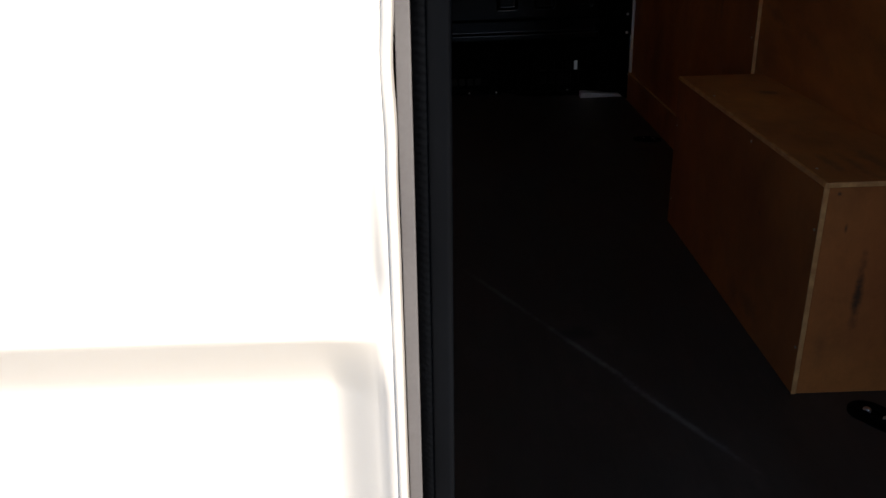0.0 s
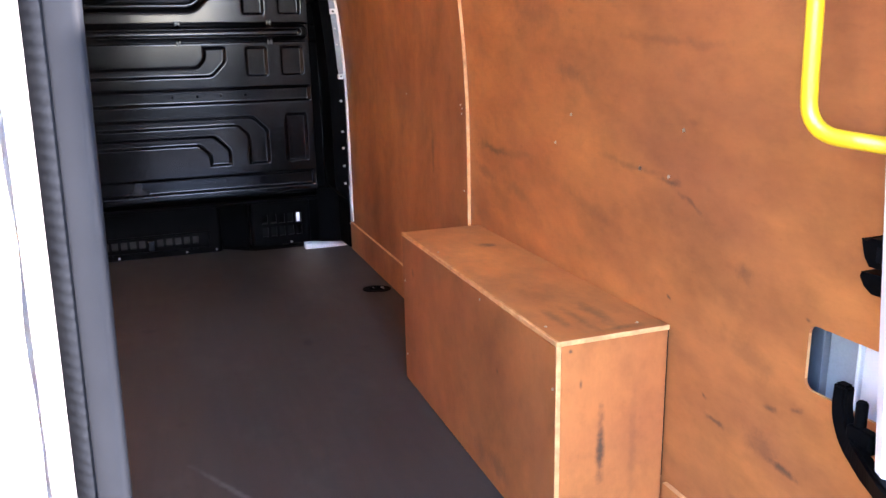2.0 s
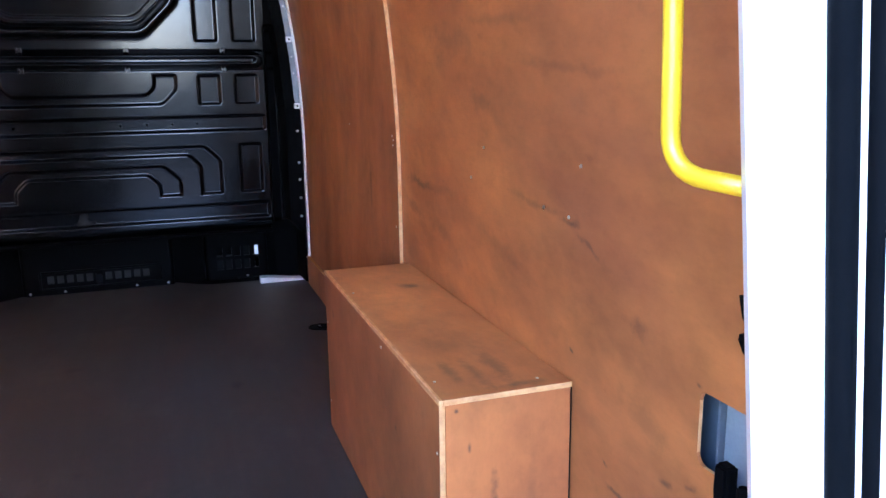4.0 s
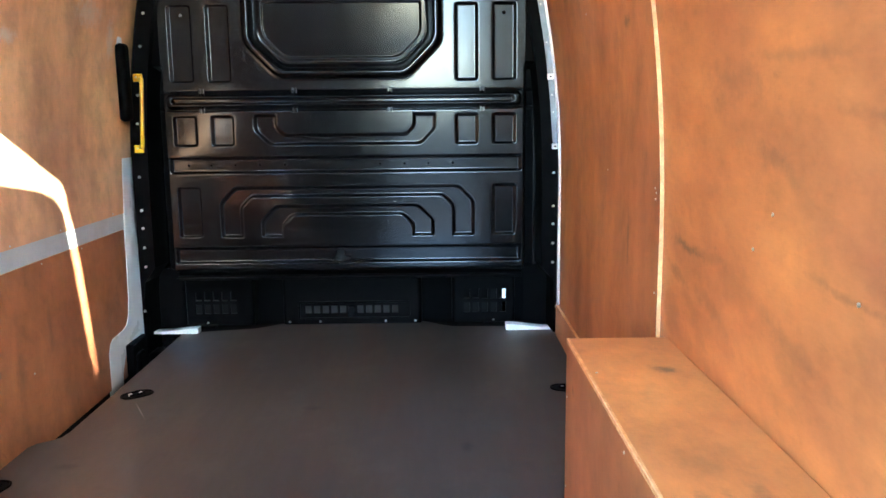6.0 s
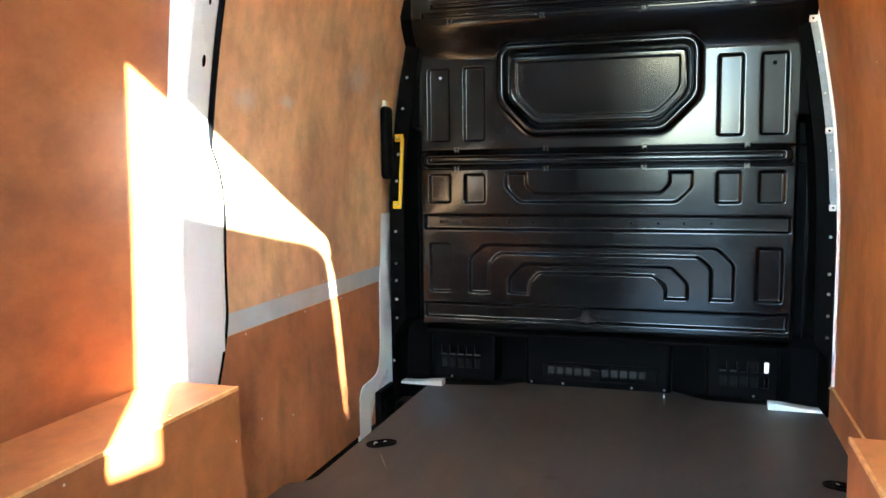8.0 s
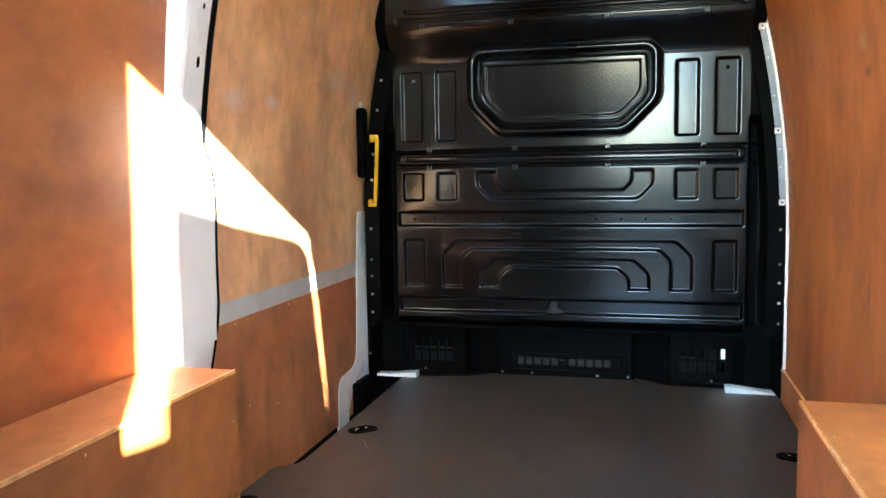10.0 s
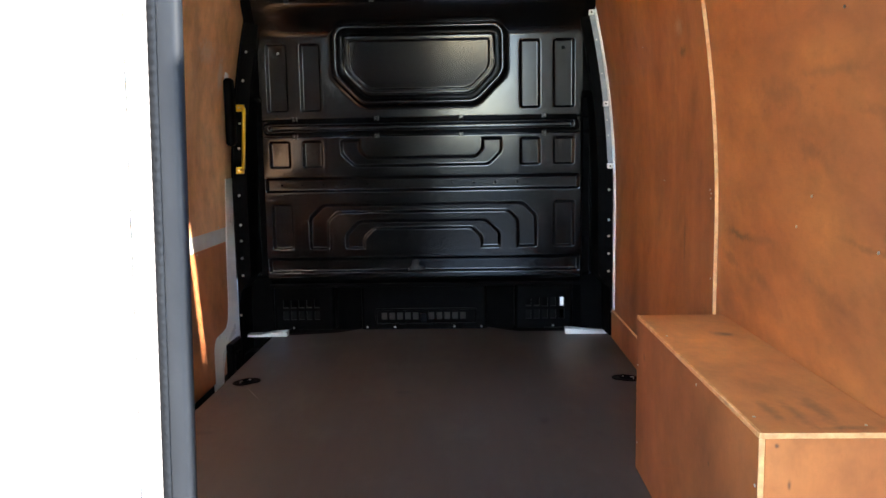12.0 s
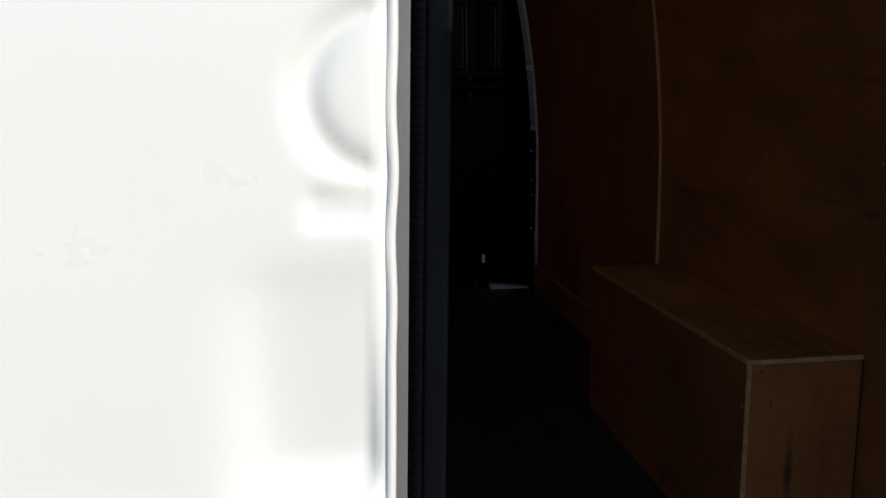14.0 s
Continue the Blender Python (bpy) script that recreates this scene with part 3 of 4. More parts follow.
def bulk_depth(x, z):
    """How far the black bulkhead stands back (+) or proud (-) of its plane."""
    y = np.zeros_like(x)
    ax = np.abs(x)
    for x0, x1 in ((0.621, 0.711), (0.467, 0.553)):
        for z0, z1, dep in ((1.088, 1.392, 0.012), (0.826, 0.945, 0.011), (0.440, 0.648, 0.011)):
            if x0 < 0.5 and z1 < 0.7:
                continue
            y += press(chamfer_box(ax, z, x0, x1, z0, z1, r=0.010), dep, 0.007)
    # arches of the lower field
    for w, top, leg in ((0.535, 0.645, 0.083), (0.363, 0.566, 0.083)):
        band = np.maximum(chamfer_box(x, z, -w, w, 0.439, top, 0, 0.062), -chamfer_box(x, z, -w + leg, w - leg, 0.3, top - 0.035, 0, 0.046))
        y += press(band, 0.013, 0.007)
    # dish of the middle field
    dish = np.maximum(chamfer_box(x, z, -0.375, 0.375, 0.828, 0.947, 0.06, 0), -chamfer_box(x, z, -0.29, 0.29, 0.865, 1.1, 0.035, 0))
    y += press(dish, 0.013, 0.007)
    # long flutes
    y += press(chamfer_box(x, z, -0.735, 0.735, 0.712, 0.772), 0.014, 0.008) + press(chamfer_box(x, z, -0.735, 0.735, 0.326, 0.388), 0.014, 0.008)
    # window blank: a raised frame round a recessed panel
    ring = chamfer_box(x, z, -0.405, 0.40, 1.105, 1.479, 0.136, 0.03, 0.05, 0.025)
    y += press(ring, -0.022, 0.014) + press(ring + 0.030, 0.050, 0.010) - press(ring + 0.047, 0.036, 0.012) + press(ring + 0.078, 0.004, 0.004)
    y += 0.07 * (1.45 - z) * press(ring + 0.052, 1.0, 0.01)      # the panel leans forward
    # upper step and roof flutes
    y -= 0.085 * ramp01(z, 1.415, 1.585) * (1 - press(ring - 0.006, 1.0, 0.016))
    y -= 0.008 * ramp01(z, 1.582, 1.590) - groove(np.maximum(np.abs(z - 1.60) - 0.006, np.abs(x) - 0.70), 0.010, 0.006) - groove(np.maximum(np.abs(z - 1.635) - 0.004, np.abs(x) - 0.66), 0.010, 0.005)
    # joint under the beam, rounded side returns
    y += groove(z - 1.045, 0.006, 0.004) + groove(z - 0.972, 0.006, 0.004)
    y += 0.10 * ramp01(ax, 0.745, 0.768) * ramp01(-z, -1.16, -1.13)
    y += 0.05 * np.clip((0.302 - z) / 0.04, 0, 1) ** 2      # the foot curls under
    return y


def sheet(depth, x0, x1, z0, z1, cell, y, thick=0.003, flip=1):
    """A pressed sheet on the plane y; depth(x, z) gives its relief."""
    nx, nz = max(2, round((x1 - x0) / cell)), max(2, round((z1 - z0) / cell))
    X, Z = np.meshgrid(np.linspace(x0, x1, nx + 1), np.linspace(z0, z1, nz + 1))
    Y = y + flip * depth(X, Z)
    verts = np.stack([X, Y, Z], -1).reshape(-1, 3)
    k = np.arange((nx + 1) * (nz + 1)).reshape(nz + 1, nx + 1)
    faces = np.stack([k[:-1, :-1], k[:-1, 1:], k[1:, 1:], k[1:, :-1]], -1).reshape(-1, 4)
    return verts, faces


def sheet_part(name, parent, mat, *args, label="", **kw):
    verts, faces = sheet(*args, **kw)
    me = bpy.data.meshes.new(name)
    me.from_pydata(verts.tolist(), [], faces.tolist())
    me.materials.append(mat)
    me.shade_smooth()
    ob = new(name, me)
    ob.parent = parent
    return tagged(ob, label)


def dull_sides(ob):
    """Gives the rounded side returns a duller black that paints out their reflections."""
    ob.data.materials.append(BLACK_PLASTIC)
    for p in ob.data.polygons:
        p.material_index = int(abs(p.center.x) > 0.752)


bulkhead = thing("bulkhead", "black pressed steel bulkhead behind the cab", "bulkhead", kind="structure")
dull_sides(sheet_part("upper_panel", bulkhead, BLACK, bulk_depth, -0.80, 0.80, 1.045, 1.80, 0.0025, BULK_Y))
dull_sides(sheet_part("middle_panel", bulkhead, BLACK, bulk_depth, -0.80, 0.80, 0.70, 1.045, 0.0025, BULK_Y))
dull_sides(sheet_part("lower_panel", bulkhead, BLACK, bulk_depth, -0.80, 0.80, 0.262, 0.70, 0.0025, BULK_Y))
part("backing_plate", block((-0.97, 3.70, -0.2), (0.684, 3.72, 0.30)), BLACK_PLASTIC, bulkhead)
part("backing_plate", block((0.704, 3.70, -0.2), (0.97, 3.72, 0.30)), BLACK_PLASTIC, bulkhead)
part("backing_plate", block((0.685, 3.70, -0.2), (0.703, 3.72, 0.075)), BLACK, bulkhead)
part("backing_plate", block((-0.97, 3.52, 0.28), (0.97, 3.54, 2.0)), BLACK, bulkhead)
part("top_plate", block((-0.80, 3.34, 1.66), (0.80, 3.40, 2.0), 0.01), BLACK, bulkhead)
part("lip", block((-0.745, 3.412, 0.246), (0.745, 3.70, 0.262), 0.004, 2), BLACK_PLASTIC, bulkhead)


def beam_depth(x, z):
    """A raised beam with rounded ends and a long slot pressed into it."""
    outer = chamfer_box(x, z, -0.735, 0.735, 0.982, 1.034, 0, 0, 0.024)
    slot = chamfer_box(x, z, -0.705, 0.705, 0.997, 1.020, 0, 0, 0.0115)
    return press(outer, -0.032, 0.014) + press(slot, 0.012, 0.006)


sheet_part("beam", bulkhead, BLACK, beam_depth, -0.745, 0.745, 0.974, 1.042, 0.003, 3.4035)
for x in (-0.59, -0.206, 0.19, 0.575):
    for z, y in ((1.050, 3.402), (0.968, 3.402), (1.572, 3.316)):
        tabs = [block((x + dx - 0.003, y - 0.010, z - 0.010), (x + dx + 0.003, y + 0.004, z + 0.010), 0.0012) for dx in (-0.007, 0.007)]
        part("clip", join(*tabs, block((x - 0.007, y - 0.004, z - 0.006), (x + 0.007, y + 0.004, z + 0.006), 0.001)), CLIP_GREY, bulkhead, "worn grey spot clip")
for x in (-0.665, -0.57, -0.468, -0.365, -0.26, 0.142, 0.246, 0.347, 0.45):
    screw(bulkhead, (x, BULK_Y + 0.0135, 0.742), (0, -1, 0), 0.005, BLACK_PLASTIC, "rivet")
screw(bulkhead, (0.665, BULK_Y + 0.010, 1.355), (0, -1, 0), 0.008, BLACK_PLASTIC, "rivet")
screw(bulkhead, (-0.66, BULK_Y + 0.010, 1.355), (0, -1, 0), 0.006, STEEL, "rivet")


def side_flange(side):
    """The black upright flange that fixes the bulkhead to the body: an L in plan, following the wall."""
    bm, rows = bmesh.new(), []
    for z in steps(0.01 if side > 0 else -0.2, 1.72, 30):
        w = wall_x(max(z, 0)) - 0.018
        inner = 0.034 + 0.054 * min(1, max(0, (z - 0.24) / 0.06))
        top = wall_x(max(z, 0))
        rows.append([bm.verts.new((side * x, y, z)) for x, y in ((0.765 - 0.05 * max(0, z - 1.3), 3.53), (top - inner - 0.010, 3.52), (top - inner, 3.372), (w - 0.008, 3.362), (w - 0.004, 3.37), (w - 0.004, 3.50))])
    for p, q in zip(rows, rows[1:]):
        for k in range(5):
            bm.faces.new((p[k], p[k + 1], q[k + 1], q[k]))
    bmesh.ops.recalc_face_normals(bm, faces=bm.faces[:])
    return bm


for side in (-1, 1):
    part("side_flange", side_flange(side), BLACK_PLASTIC, bulkhead)
    for z in (1.36, 1.23, 1.035, 0.92, 0.70, 0.56, 0.484, 0.401, 0.318, 0.125)[0 if side < 0 else 4:]:
        screw(bulkhead, (side * (wall_x(z) - (0.040 if z > 0.2 else 0.022) - (0.012 if side < 0 else 0)), 3.366, z), (0, -1, 0), 0.0065)

# body strip between flange and lining
for side, name in ((1, "trim_right"),):
    bm, rows = bmesh.new(), []
    for z in steps(0.805, 1.75, 24):
        w = wall_x(z)
        rows.append([bm.verts.new((side * x, y, z)) for x, y in ((w - 0.020 - 0.025 * min(1, max(0, (z - 0.79) / 0.02)), 3.376 - 0.016 * min(1, max(0, (z - 0.79) / 0.02))), (w - 0.014, 3.352), (w + 0.004, 3.345), (w + 0.004, 3.40))])
    for p, q in zip(rows, rows[1:]):
        for k in range(3):
            bm.faces.new((p[k], p[k + 1], q[k + 1], q[k]))
    bmesh.ops.recalc_face_normals(bm, faces=bm.faces[:])
    t = tagged(part(name, bm, STRIP), "glossy grey metal body strip along the bulkhead", "trim", kind="structure")
    if side > 0:
        for z in (1.50, 1.093, 0.81):
            c = part("clip", block((wall_x(z) - 0.048, 3.343, z - 0.012), (wall_x(z) - 0.024, 3.360, z + 0.012), 0.003), WHITE, t, "white square clip")
            screw(c, (wall_x(z) - 0.036, 3.3428, z), (0, -1, 0), 0.004, BLACK_PLASTIC, "rivet")
        for z in (1.38, 1.23, 1.02, 0.95):
            screw(t, (wall_x(z) - 0.034, 3.359, z), (0, -1, 0), 0.004)
        part("bead", sweep([(wall_x(z) - 0.016, 3.353, z) for z in steps(0.135, 1.75, 40)], 0.0065, 8), WHITE, t, "white sealing bead", smooth=True)

# white corner plates at the floor's front
corner = thing("corner_plate", "white painted floor corner in front of the bulkhead", "body panel", "floor corners", "structure")
part("plate", slab([(0.0, 0.0), (0.21, 0.0), (0.21, 0.008), (0.15, 0.012), (0.03, 0.026), (0.0, 0.026)], lambda u, v, d: (0.68 + u, 3.44 + d, 0.001 + v), 0.05), WHITE, corner)
bm = slab([(0.0, 0.0), (0.235, 0.0), (0.235, 0.010), (0.12, 0.012), (0.06, 0.020), (0.0, 0.024)], lambda u, v, d: (-0.68 - u, 3.44 + d, 0.001 + v), 0.05)
corner2 = thing("corner_plate", "white painted floor corner in front of the bulkhead", "body panel", "floor corners", "structure")
part("plate", bm, WHITE, corner2)

# ---- vent boxes under the bulkhead ----


def slotted(x0, x1, z0, z1, y, cols, rows, sx0, sx1, sz0, sz1, skip=()):
    """A moulded plate with rows of rectangular slots; returns the plate with the slots cut through."""
    xs, zs = {x0, x1}, {z0, z1}
    slots = []
    pitch_x, pitch_z = (sx1 - sx0) / cols, (sz1 - sz0) / rows
    for c in range(cols):
        for r in range(rows):
            if (c, r) in skip:
                continue
            a, b = sx0 + pitch_x * c, sz0 + pitch_z * r
            s = (round(a + pitch_x * 0.16, 4), round(a + pitch_x * 0.84, 4), round(b + pitch_z * 0.13, 4), round(b + pitch_z * 0.87, 4))
            slots.append(s)
            xs |= {s[0], s[1]}
            zs |= {s[2], s[3]}
    xs, zs = sorted(xs), sorted(zs)
    bm = bmesh.new()
    vs = {}

    def v(x, z, d):
        if (x, z, d) not in vs:
            vs[x, z, d] = bm.verts.new((x, y + d, z))
        return vs[x, z, d]

    T = 0.012
    for a, b in zip(xs, xs[1:]):
        for c, d in zip(zs, zs[1:]):
            if any(s[0] <= a < s[1] and s[2] <= c < s[3] for s in slots):
                continue
            bm.faces.new((v(a, c, 0), v(b, c, 0), v(b, d, 0), v(a, d, 0)))
            bm.faces.new((v(a, c, T), v(a, d, T), v(b, d, T), v(b, c, T)))
    back = {w: k for k, w in vs.items()}
    for e in [e for e in bm.edges if e.is_boundary]:
        ka, kb = back[e.verts[0]], back[e.verts[1]]
        if ka[2] == 0 and kb[2] == 0:
            bm.faces.new((e.verts[0], e.verts[1], vs[kb[0], kb[1], T], vs[ka[0], ka[1], T]))
    bmesh.ops.recalc_face_normals(bm, faces=bm.faces[:])
    return bm


# Added behind the side slots; dim light from beyond is in its colour.
SLOT_GREY_DIM = painted("slot_grey_dim", (0.010, 0.010, 0.010), (0.016, 0.016, 0.016), 0.9)
# Also colours the bars drawn as lit slot edges.
SLOT_GREY = painted("slot_grey", (0.036, 0.035, 0.034), (0.056, 0.054, 0.052), 0.9)
for infill in (SLOT_GREY_DIM, SLOT_GREY):
    infill.node_tree.nodes["Principled BSDF"].inputs["Specular IOR Level"].default_value = 0.0
VENT_PLASTIC = painted("vent_plastic", (0.0020, 0.0020, 0.0022), (0.0034, 0.0034, 0.0037), 0.4, 0.04)
VENT_PLASTIC.node_tree.nodes["Principled BSDF"].inputs["Specular IOR Level"].default_value = 0.022
vent_row = "vents under the bulkhead"
for x0, x1, args, skip, dark in ((-0.775, -0.466, (5, 2, -0.733, -0.534, 0.046, 0.165), (), None), (0.445, 0.735, (5, 2, 0.492, 0.698, 0.040, 0.165), (), (4, 1)),
                                 (-0.330, 0.305, (11, 1, -0.233, 0.204, 0.044, 0.092), ((5, 0),), None)):
    vent = thing("vent_box", "black plastic vent box with small slots under the bulkhead", "vent", vent_row)
    middle = -0.4 < x0 < 0.4
    part("slotted_face", slotted(x0 + 0.02, x1 - 0.02, 0.0, 0.236, 3.585, *args, skip=skip), VENT_PLASTIC, vent)
    for xa, way in ((x0 + 0.02, -1), (x1 - 0.02, 1)):
        arc = [(xa + way * 0.02 * math.sin(a), 3.605 - 0.02 * math.cos(a)) for a in (math.pi / 2 * k / 6 for k in range(7))]
        inside = [(xa + way * 0.012 * math.sin(a), 3.605 - 0.012 * math.cos(a)) for a in (math.pi / 2 * k / 6 for k in range(7))]
        outline = arc + [(xa + way * 0.02, 3.699), (xa + way * 0.012, 3.699)] + inside[::-1]
        part("cheek", slab(outline, lambda u, v, d: (u, v, d), 0.236), VENT_PLASTIC, vent)
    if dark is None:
        part("insert", block((x0 + 0.03, 3.604, 0.008), (x1 - 0.03, 3.610, 0.20 if middle else 0.103)), SLOT_GREY if middle else SLOT_GREY_DIM, vent, "dull grey infill behind the slots")
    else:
        part("insert", block((x0 + 0.03, 3.604, 0.008), (0.657, 3.610, 0.103)), SLOT_GREY_DIM, vent)
        # Makes the fourth upper slot look dimly lit by its colour.
        part("insert", block((0.607, 3.604, 0.1035), (0.657, 3.610, 0.20)), SLOT_GREY_DIM, vent)
    if not middle:
        # Light on the lower edge of the slots, painted as a grey bar.
        part("ledge", block((args[2] + 0.004, 3.5855, 0.1125), ((args[3] if dark is None else 0.57) - 0.004, 3.600, 0.1165), 0.001), SLOT_GREY, vent, "grey bar inside the slots for their lit lower edge")
    for x in ((-0.30, -0.16, 0.14, 0.276) if middle else ((x0 + 0.10,) if dark is None else (x1 - 0.10,))):
        screw(vent, (x, 3.584, 0.012), (0, -1, 0), 0.0055)
        if not middle:
            part("foot", block((x - 0.045, 3.552, 0.001), (x + 0.045, 3.5845, 0.006), 0.002), VENT_PLASTIC, vent)
    if middle:
        part("knob", block((-0.032, 3.566, 0.036), (0.003, 3.5845, 0.088), 0.006), BLACK, vent)
        rim = [block((-0.252, 3.570, 0.100), (0.246, 3.5845, 0.108), 0.003), block((-0.252, 3.574, 0.026), (0.246, 3.5845, 0.032), 0.002),
               block((-0.258, 3.572, 0.030), (-0.250, 3.5845, 0.104), 0.003), block((0.244, 3.572, 0.030), (0.252, 3.5845, 0.104), 0.003)]
        part("rim", join(*rim), VENT_PLASTIC, vent)
# cab beyond: a light panel, added to brighten the one open slot
cab = tagged(part("backdrop_cab", block((0.58, 4.10, -0.3), (1.0, 4.13, 0.9), 0.01), painted("grey_backdrop", (0.26, 0.27, 0.28), (0.34, 0.35, 0.36), 0.5)), "pale grey panel added beyond the bulkhead", "body panel", kind="structure")

# ---- wheel arch boxes ----
BOX_TOP = 0.435


def wheel_box(side, y0, y1, inner, out):
    box = thing("wheel_arch_box", "brown plywood box over the wheel arch, pale cut edges", "wheel arch box", "wheel arch boxes")
    s = side

    def bl(x0, x1, ya, yb, z0, z1, bev=0.0012):
        lo, hi = sorted((s * x0, s * x1))
        return block((lo, ya, z0), (hi, yb, z1), bev, 1)

    top = part("top_panel", bl(inner + 0.0005, out, y0 + 0.001, y1 - 0.001, BOX_TOP - 0.0085, BOX_TOP), PLY_BOX, box)
    part("edge_strip", bl(inner, inner + 0.0065, y0 - 0.0002, y1, BOX_TOP - 0.0088, BOX_TOP + 0.0006, 0.0008), PLY_EDGE, top, "pale raw plywood edge")
    part("edge_strip", bl(inner + 0.0068, out, y0 - 0.0004, y0 + 0.002, BOX_TOP - 0.0088, BOX_TOP + 0.0004, 0.0006), PLY_EDGE, top, "pale raw plywood edge")
    sidep = part("side_panel", bl(inner + 0.0005, inner + 0.0095, y0 + 0.002, y1, 0.001, BOX_TOP - 0.009), PLY_SIDE, box)
    part("edge_strip", bl(inner, inner + 0.0095, y0 - 0.0006, y0 + 0.0018, 0.001, BOX_TOP - 0.009, 0.0006), PLY_EDGE, sidep, "pale raw plywood edge")
    part("end_panel", bl(inner + 0.010, out - 0.002, y0 + 0.0012, y0 + 0.010, 0.001, BOX_TOP - 0.009), PLY_END, box)
    part("end_panel", bl(inner + 0.010, out - 0.002, y1 - 0.010, y1 - 0.001, 0.001, BOX_TOP - 0.009), PLY_END, box)
    # Dark strip stands in for the shade in the gap to the wall.
    part("gap_shade", bl(out - 0.0015, out + 0.0022, y0 + 0.004, y0 + 0.008, 0.126, BOX_TOP - 0.004), RUBBER, box, "dark strip for the shaded gap against the wall")
    for y, z in ((y0 + 0.012, 0.343), (y0 + 0.012, 0.10), (y0 + 0.35, 0.41), (y1 - 0.02, 0.30), (y1 - 0.02, 0.08)):
        screw(box, (s * (inner + 0.0006), y, z), (-s, 0, 0), 0.003)
    for x, y in ((0.70, y0 + 0.08), (0.865, y0 + 0.035), (0.70, y1 - 0.25)):
        screw(box, (s * (inner + x - 0.68), y, BOX_TOP - 0.0004), (0, 0, 1), 0.0028)
    return box


wheel_box(1, 0.882, 1.805, 0.677, 0.909)
wheel_box(-1, 0.885, 1.822, 0.703, 0.940)

# ---- lashing rings ----


def lashing_ring(x, y, turn):
    ring = thing("lashing_ring", "black recessed cup with a steel lashing ring in the floor", "lashing ring", "floor lashing rings")
    bm = bmesh.new()
    n = 28
    rows = []
    for grow, z in ((1.0, 0.0004), (1.0, 0.0030), (0.86, 0.0036), (0.80, 0.0012), (0.62, 0.0012)):
        rows.append([bm.verts.new((0.036 * grow * math.cos(a) + (0.020 if math.cos(a) > 0 else -0.020), 0.036 * grow * math.sin(a), z)) for a in (2 * math.pi * (k + 0.5) / n for k in range(n))])
    for p, q in zip(rows, rows[1:]):
        for k in range(n):
            bm.faces.new((p[k], p[(k + 1) % n], q[(k + 1) % n], q[k]))
    bm.faces.new(rows[-1])
    part("cup", bm, BLACK_PLASTIC, ring)
    part("ring", sweep(rounded([(-0.028, -0.014, 0.006), (0.018, -0.017, 0.007), (0.026, 0.0, 0.008), (0.018, 0.017, 0.007), (-0.028, 0.014, 0.006)], 0.012), 0.0042, 8), BLACK_PLASTIC, ring, "black coated ring")
    part("bolt", disc(0.0075, 0.006, 10, 0.002), STEEL, ring).location = (-0.022, 0, 0.001)
    part("bolt", disc(0.006, 0.005, 10, 0.002), STEEL, ring).location = (0.014, 0, 0.001)
    ring.matrix_basis = pose(x, y, 0, 0, 0, turn)
    return ring


lashing_ring(-0.665, 2.670, 40)
lashing_ring(0.824, 2.68, 160)
lashing_ring(0.806, 0.80, -55)
lashing_ring(-0.783, 1.965, 75)

# ---- grab handles ----
handle = thing("grab_handle", "bright yellow bent tube grab handle by the rear door", "grab handle", "yellow grab handles")
part("tube", sweep(rounded([(0.836, 0.352, 0.818), (0.790, 0.474, 0.829), (0.785, 0.474, 1.00), (0.768, 0.474, 1.36), (0.83, 0.352, 1.375)], 0.042, 8), 0.0100, 18), YELLOW, handle, smooth=True)
for x, z in ((0.840, 0.818), (0.835, 1.375)):
    part("foot", block((x - 0.018, 0.372, z - 0.025), (x + 0.018, 0.388, z + 0.025), 0.006), YELLOW, handle)
handle2 = thing("grab_handle", "narrow yellow grab handle beside the black bulkhead", "grab handle", "yellow grab handles")
part("tube", sweep(rounded([(-0.828, 3.36, 1.102), (-0.809, 3.33, 1.102), (-0.824, 3.33, 0.824), (-0.843, 3.36, 0.824)], 0.012, 5), 0.008, 12), YELLOW, handle2, smooth=True)
for z, x in ((1.107, -0.830), (0.819, -0.844)):
    part("foot", block((x - 0.022, 3.350, z - 0.018), (x + 0.016, 3.361, z + 0.014), 0.004), YELLOW, handle2)
    screw(handle2, (x - 0.008, 3.349, z), (0, -1, 0), 0.005)

# black inner handle of the sliding door
pull = thing("pull_handle", "long black plastic inner handle on the sliding door", "door handle")
part("grip", block((-0.876, 3.235, 0.93), (-0.835, 3.30, 1.235), 0.018, 3), BLACK_PLASTIC, pull)
part("base", block((-0.90, 3.262, 1.212), (-0.862, 3.300, 1.262), 0.008, 2), WHITE, pull, "white painted mounting plate")

# white body step at the front of the sliding door
b_post = thing("pillar_front", "white painted pillar foot at the front of the sliding door", "pillar", kind="structure")
part("foot", slab([(3.056, -0.20), (3.058, 0.030), (3.075, 0.062), (3.10, 0.078), (3.20, 0.084), (3.245, 0.094), (3.275, 0.125), (3.29, 0.20), (3.296, 0.345), (3.305, 0.45), (3.318, 0.62), (3.332, 0.78), (3.43, 0.78),
                   (3.43, 0.04), (3.33, 0.030), (3.25, 0.010), (3.21, -0.030), (3.175, -0.09), (3.160, -0.20)],
                 lambda u, v, d: (-(wall_x(max(v, 0)) + 0.001 + d), u, v), 0.05), WHITE, b_post)
part("roller_cover", block((-0.915, 3.215, -0.19), (-0.880, 3.40, 0.018), 0.008), BLACK_PLASTIC, b_post, "black plastic cover")
part("catch", block((-0.878, 3.225, -0.11), (-0.86, 3.30, -0.02), 0.012), BLACK_PLASTIC, b_post, "black lock catch")

# ---- rear frame: pillars and header round the doors ----
rear = thing("rear_frame", "white painted frame round the rear door opening", "door frame", kind="structure")


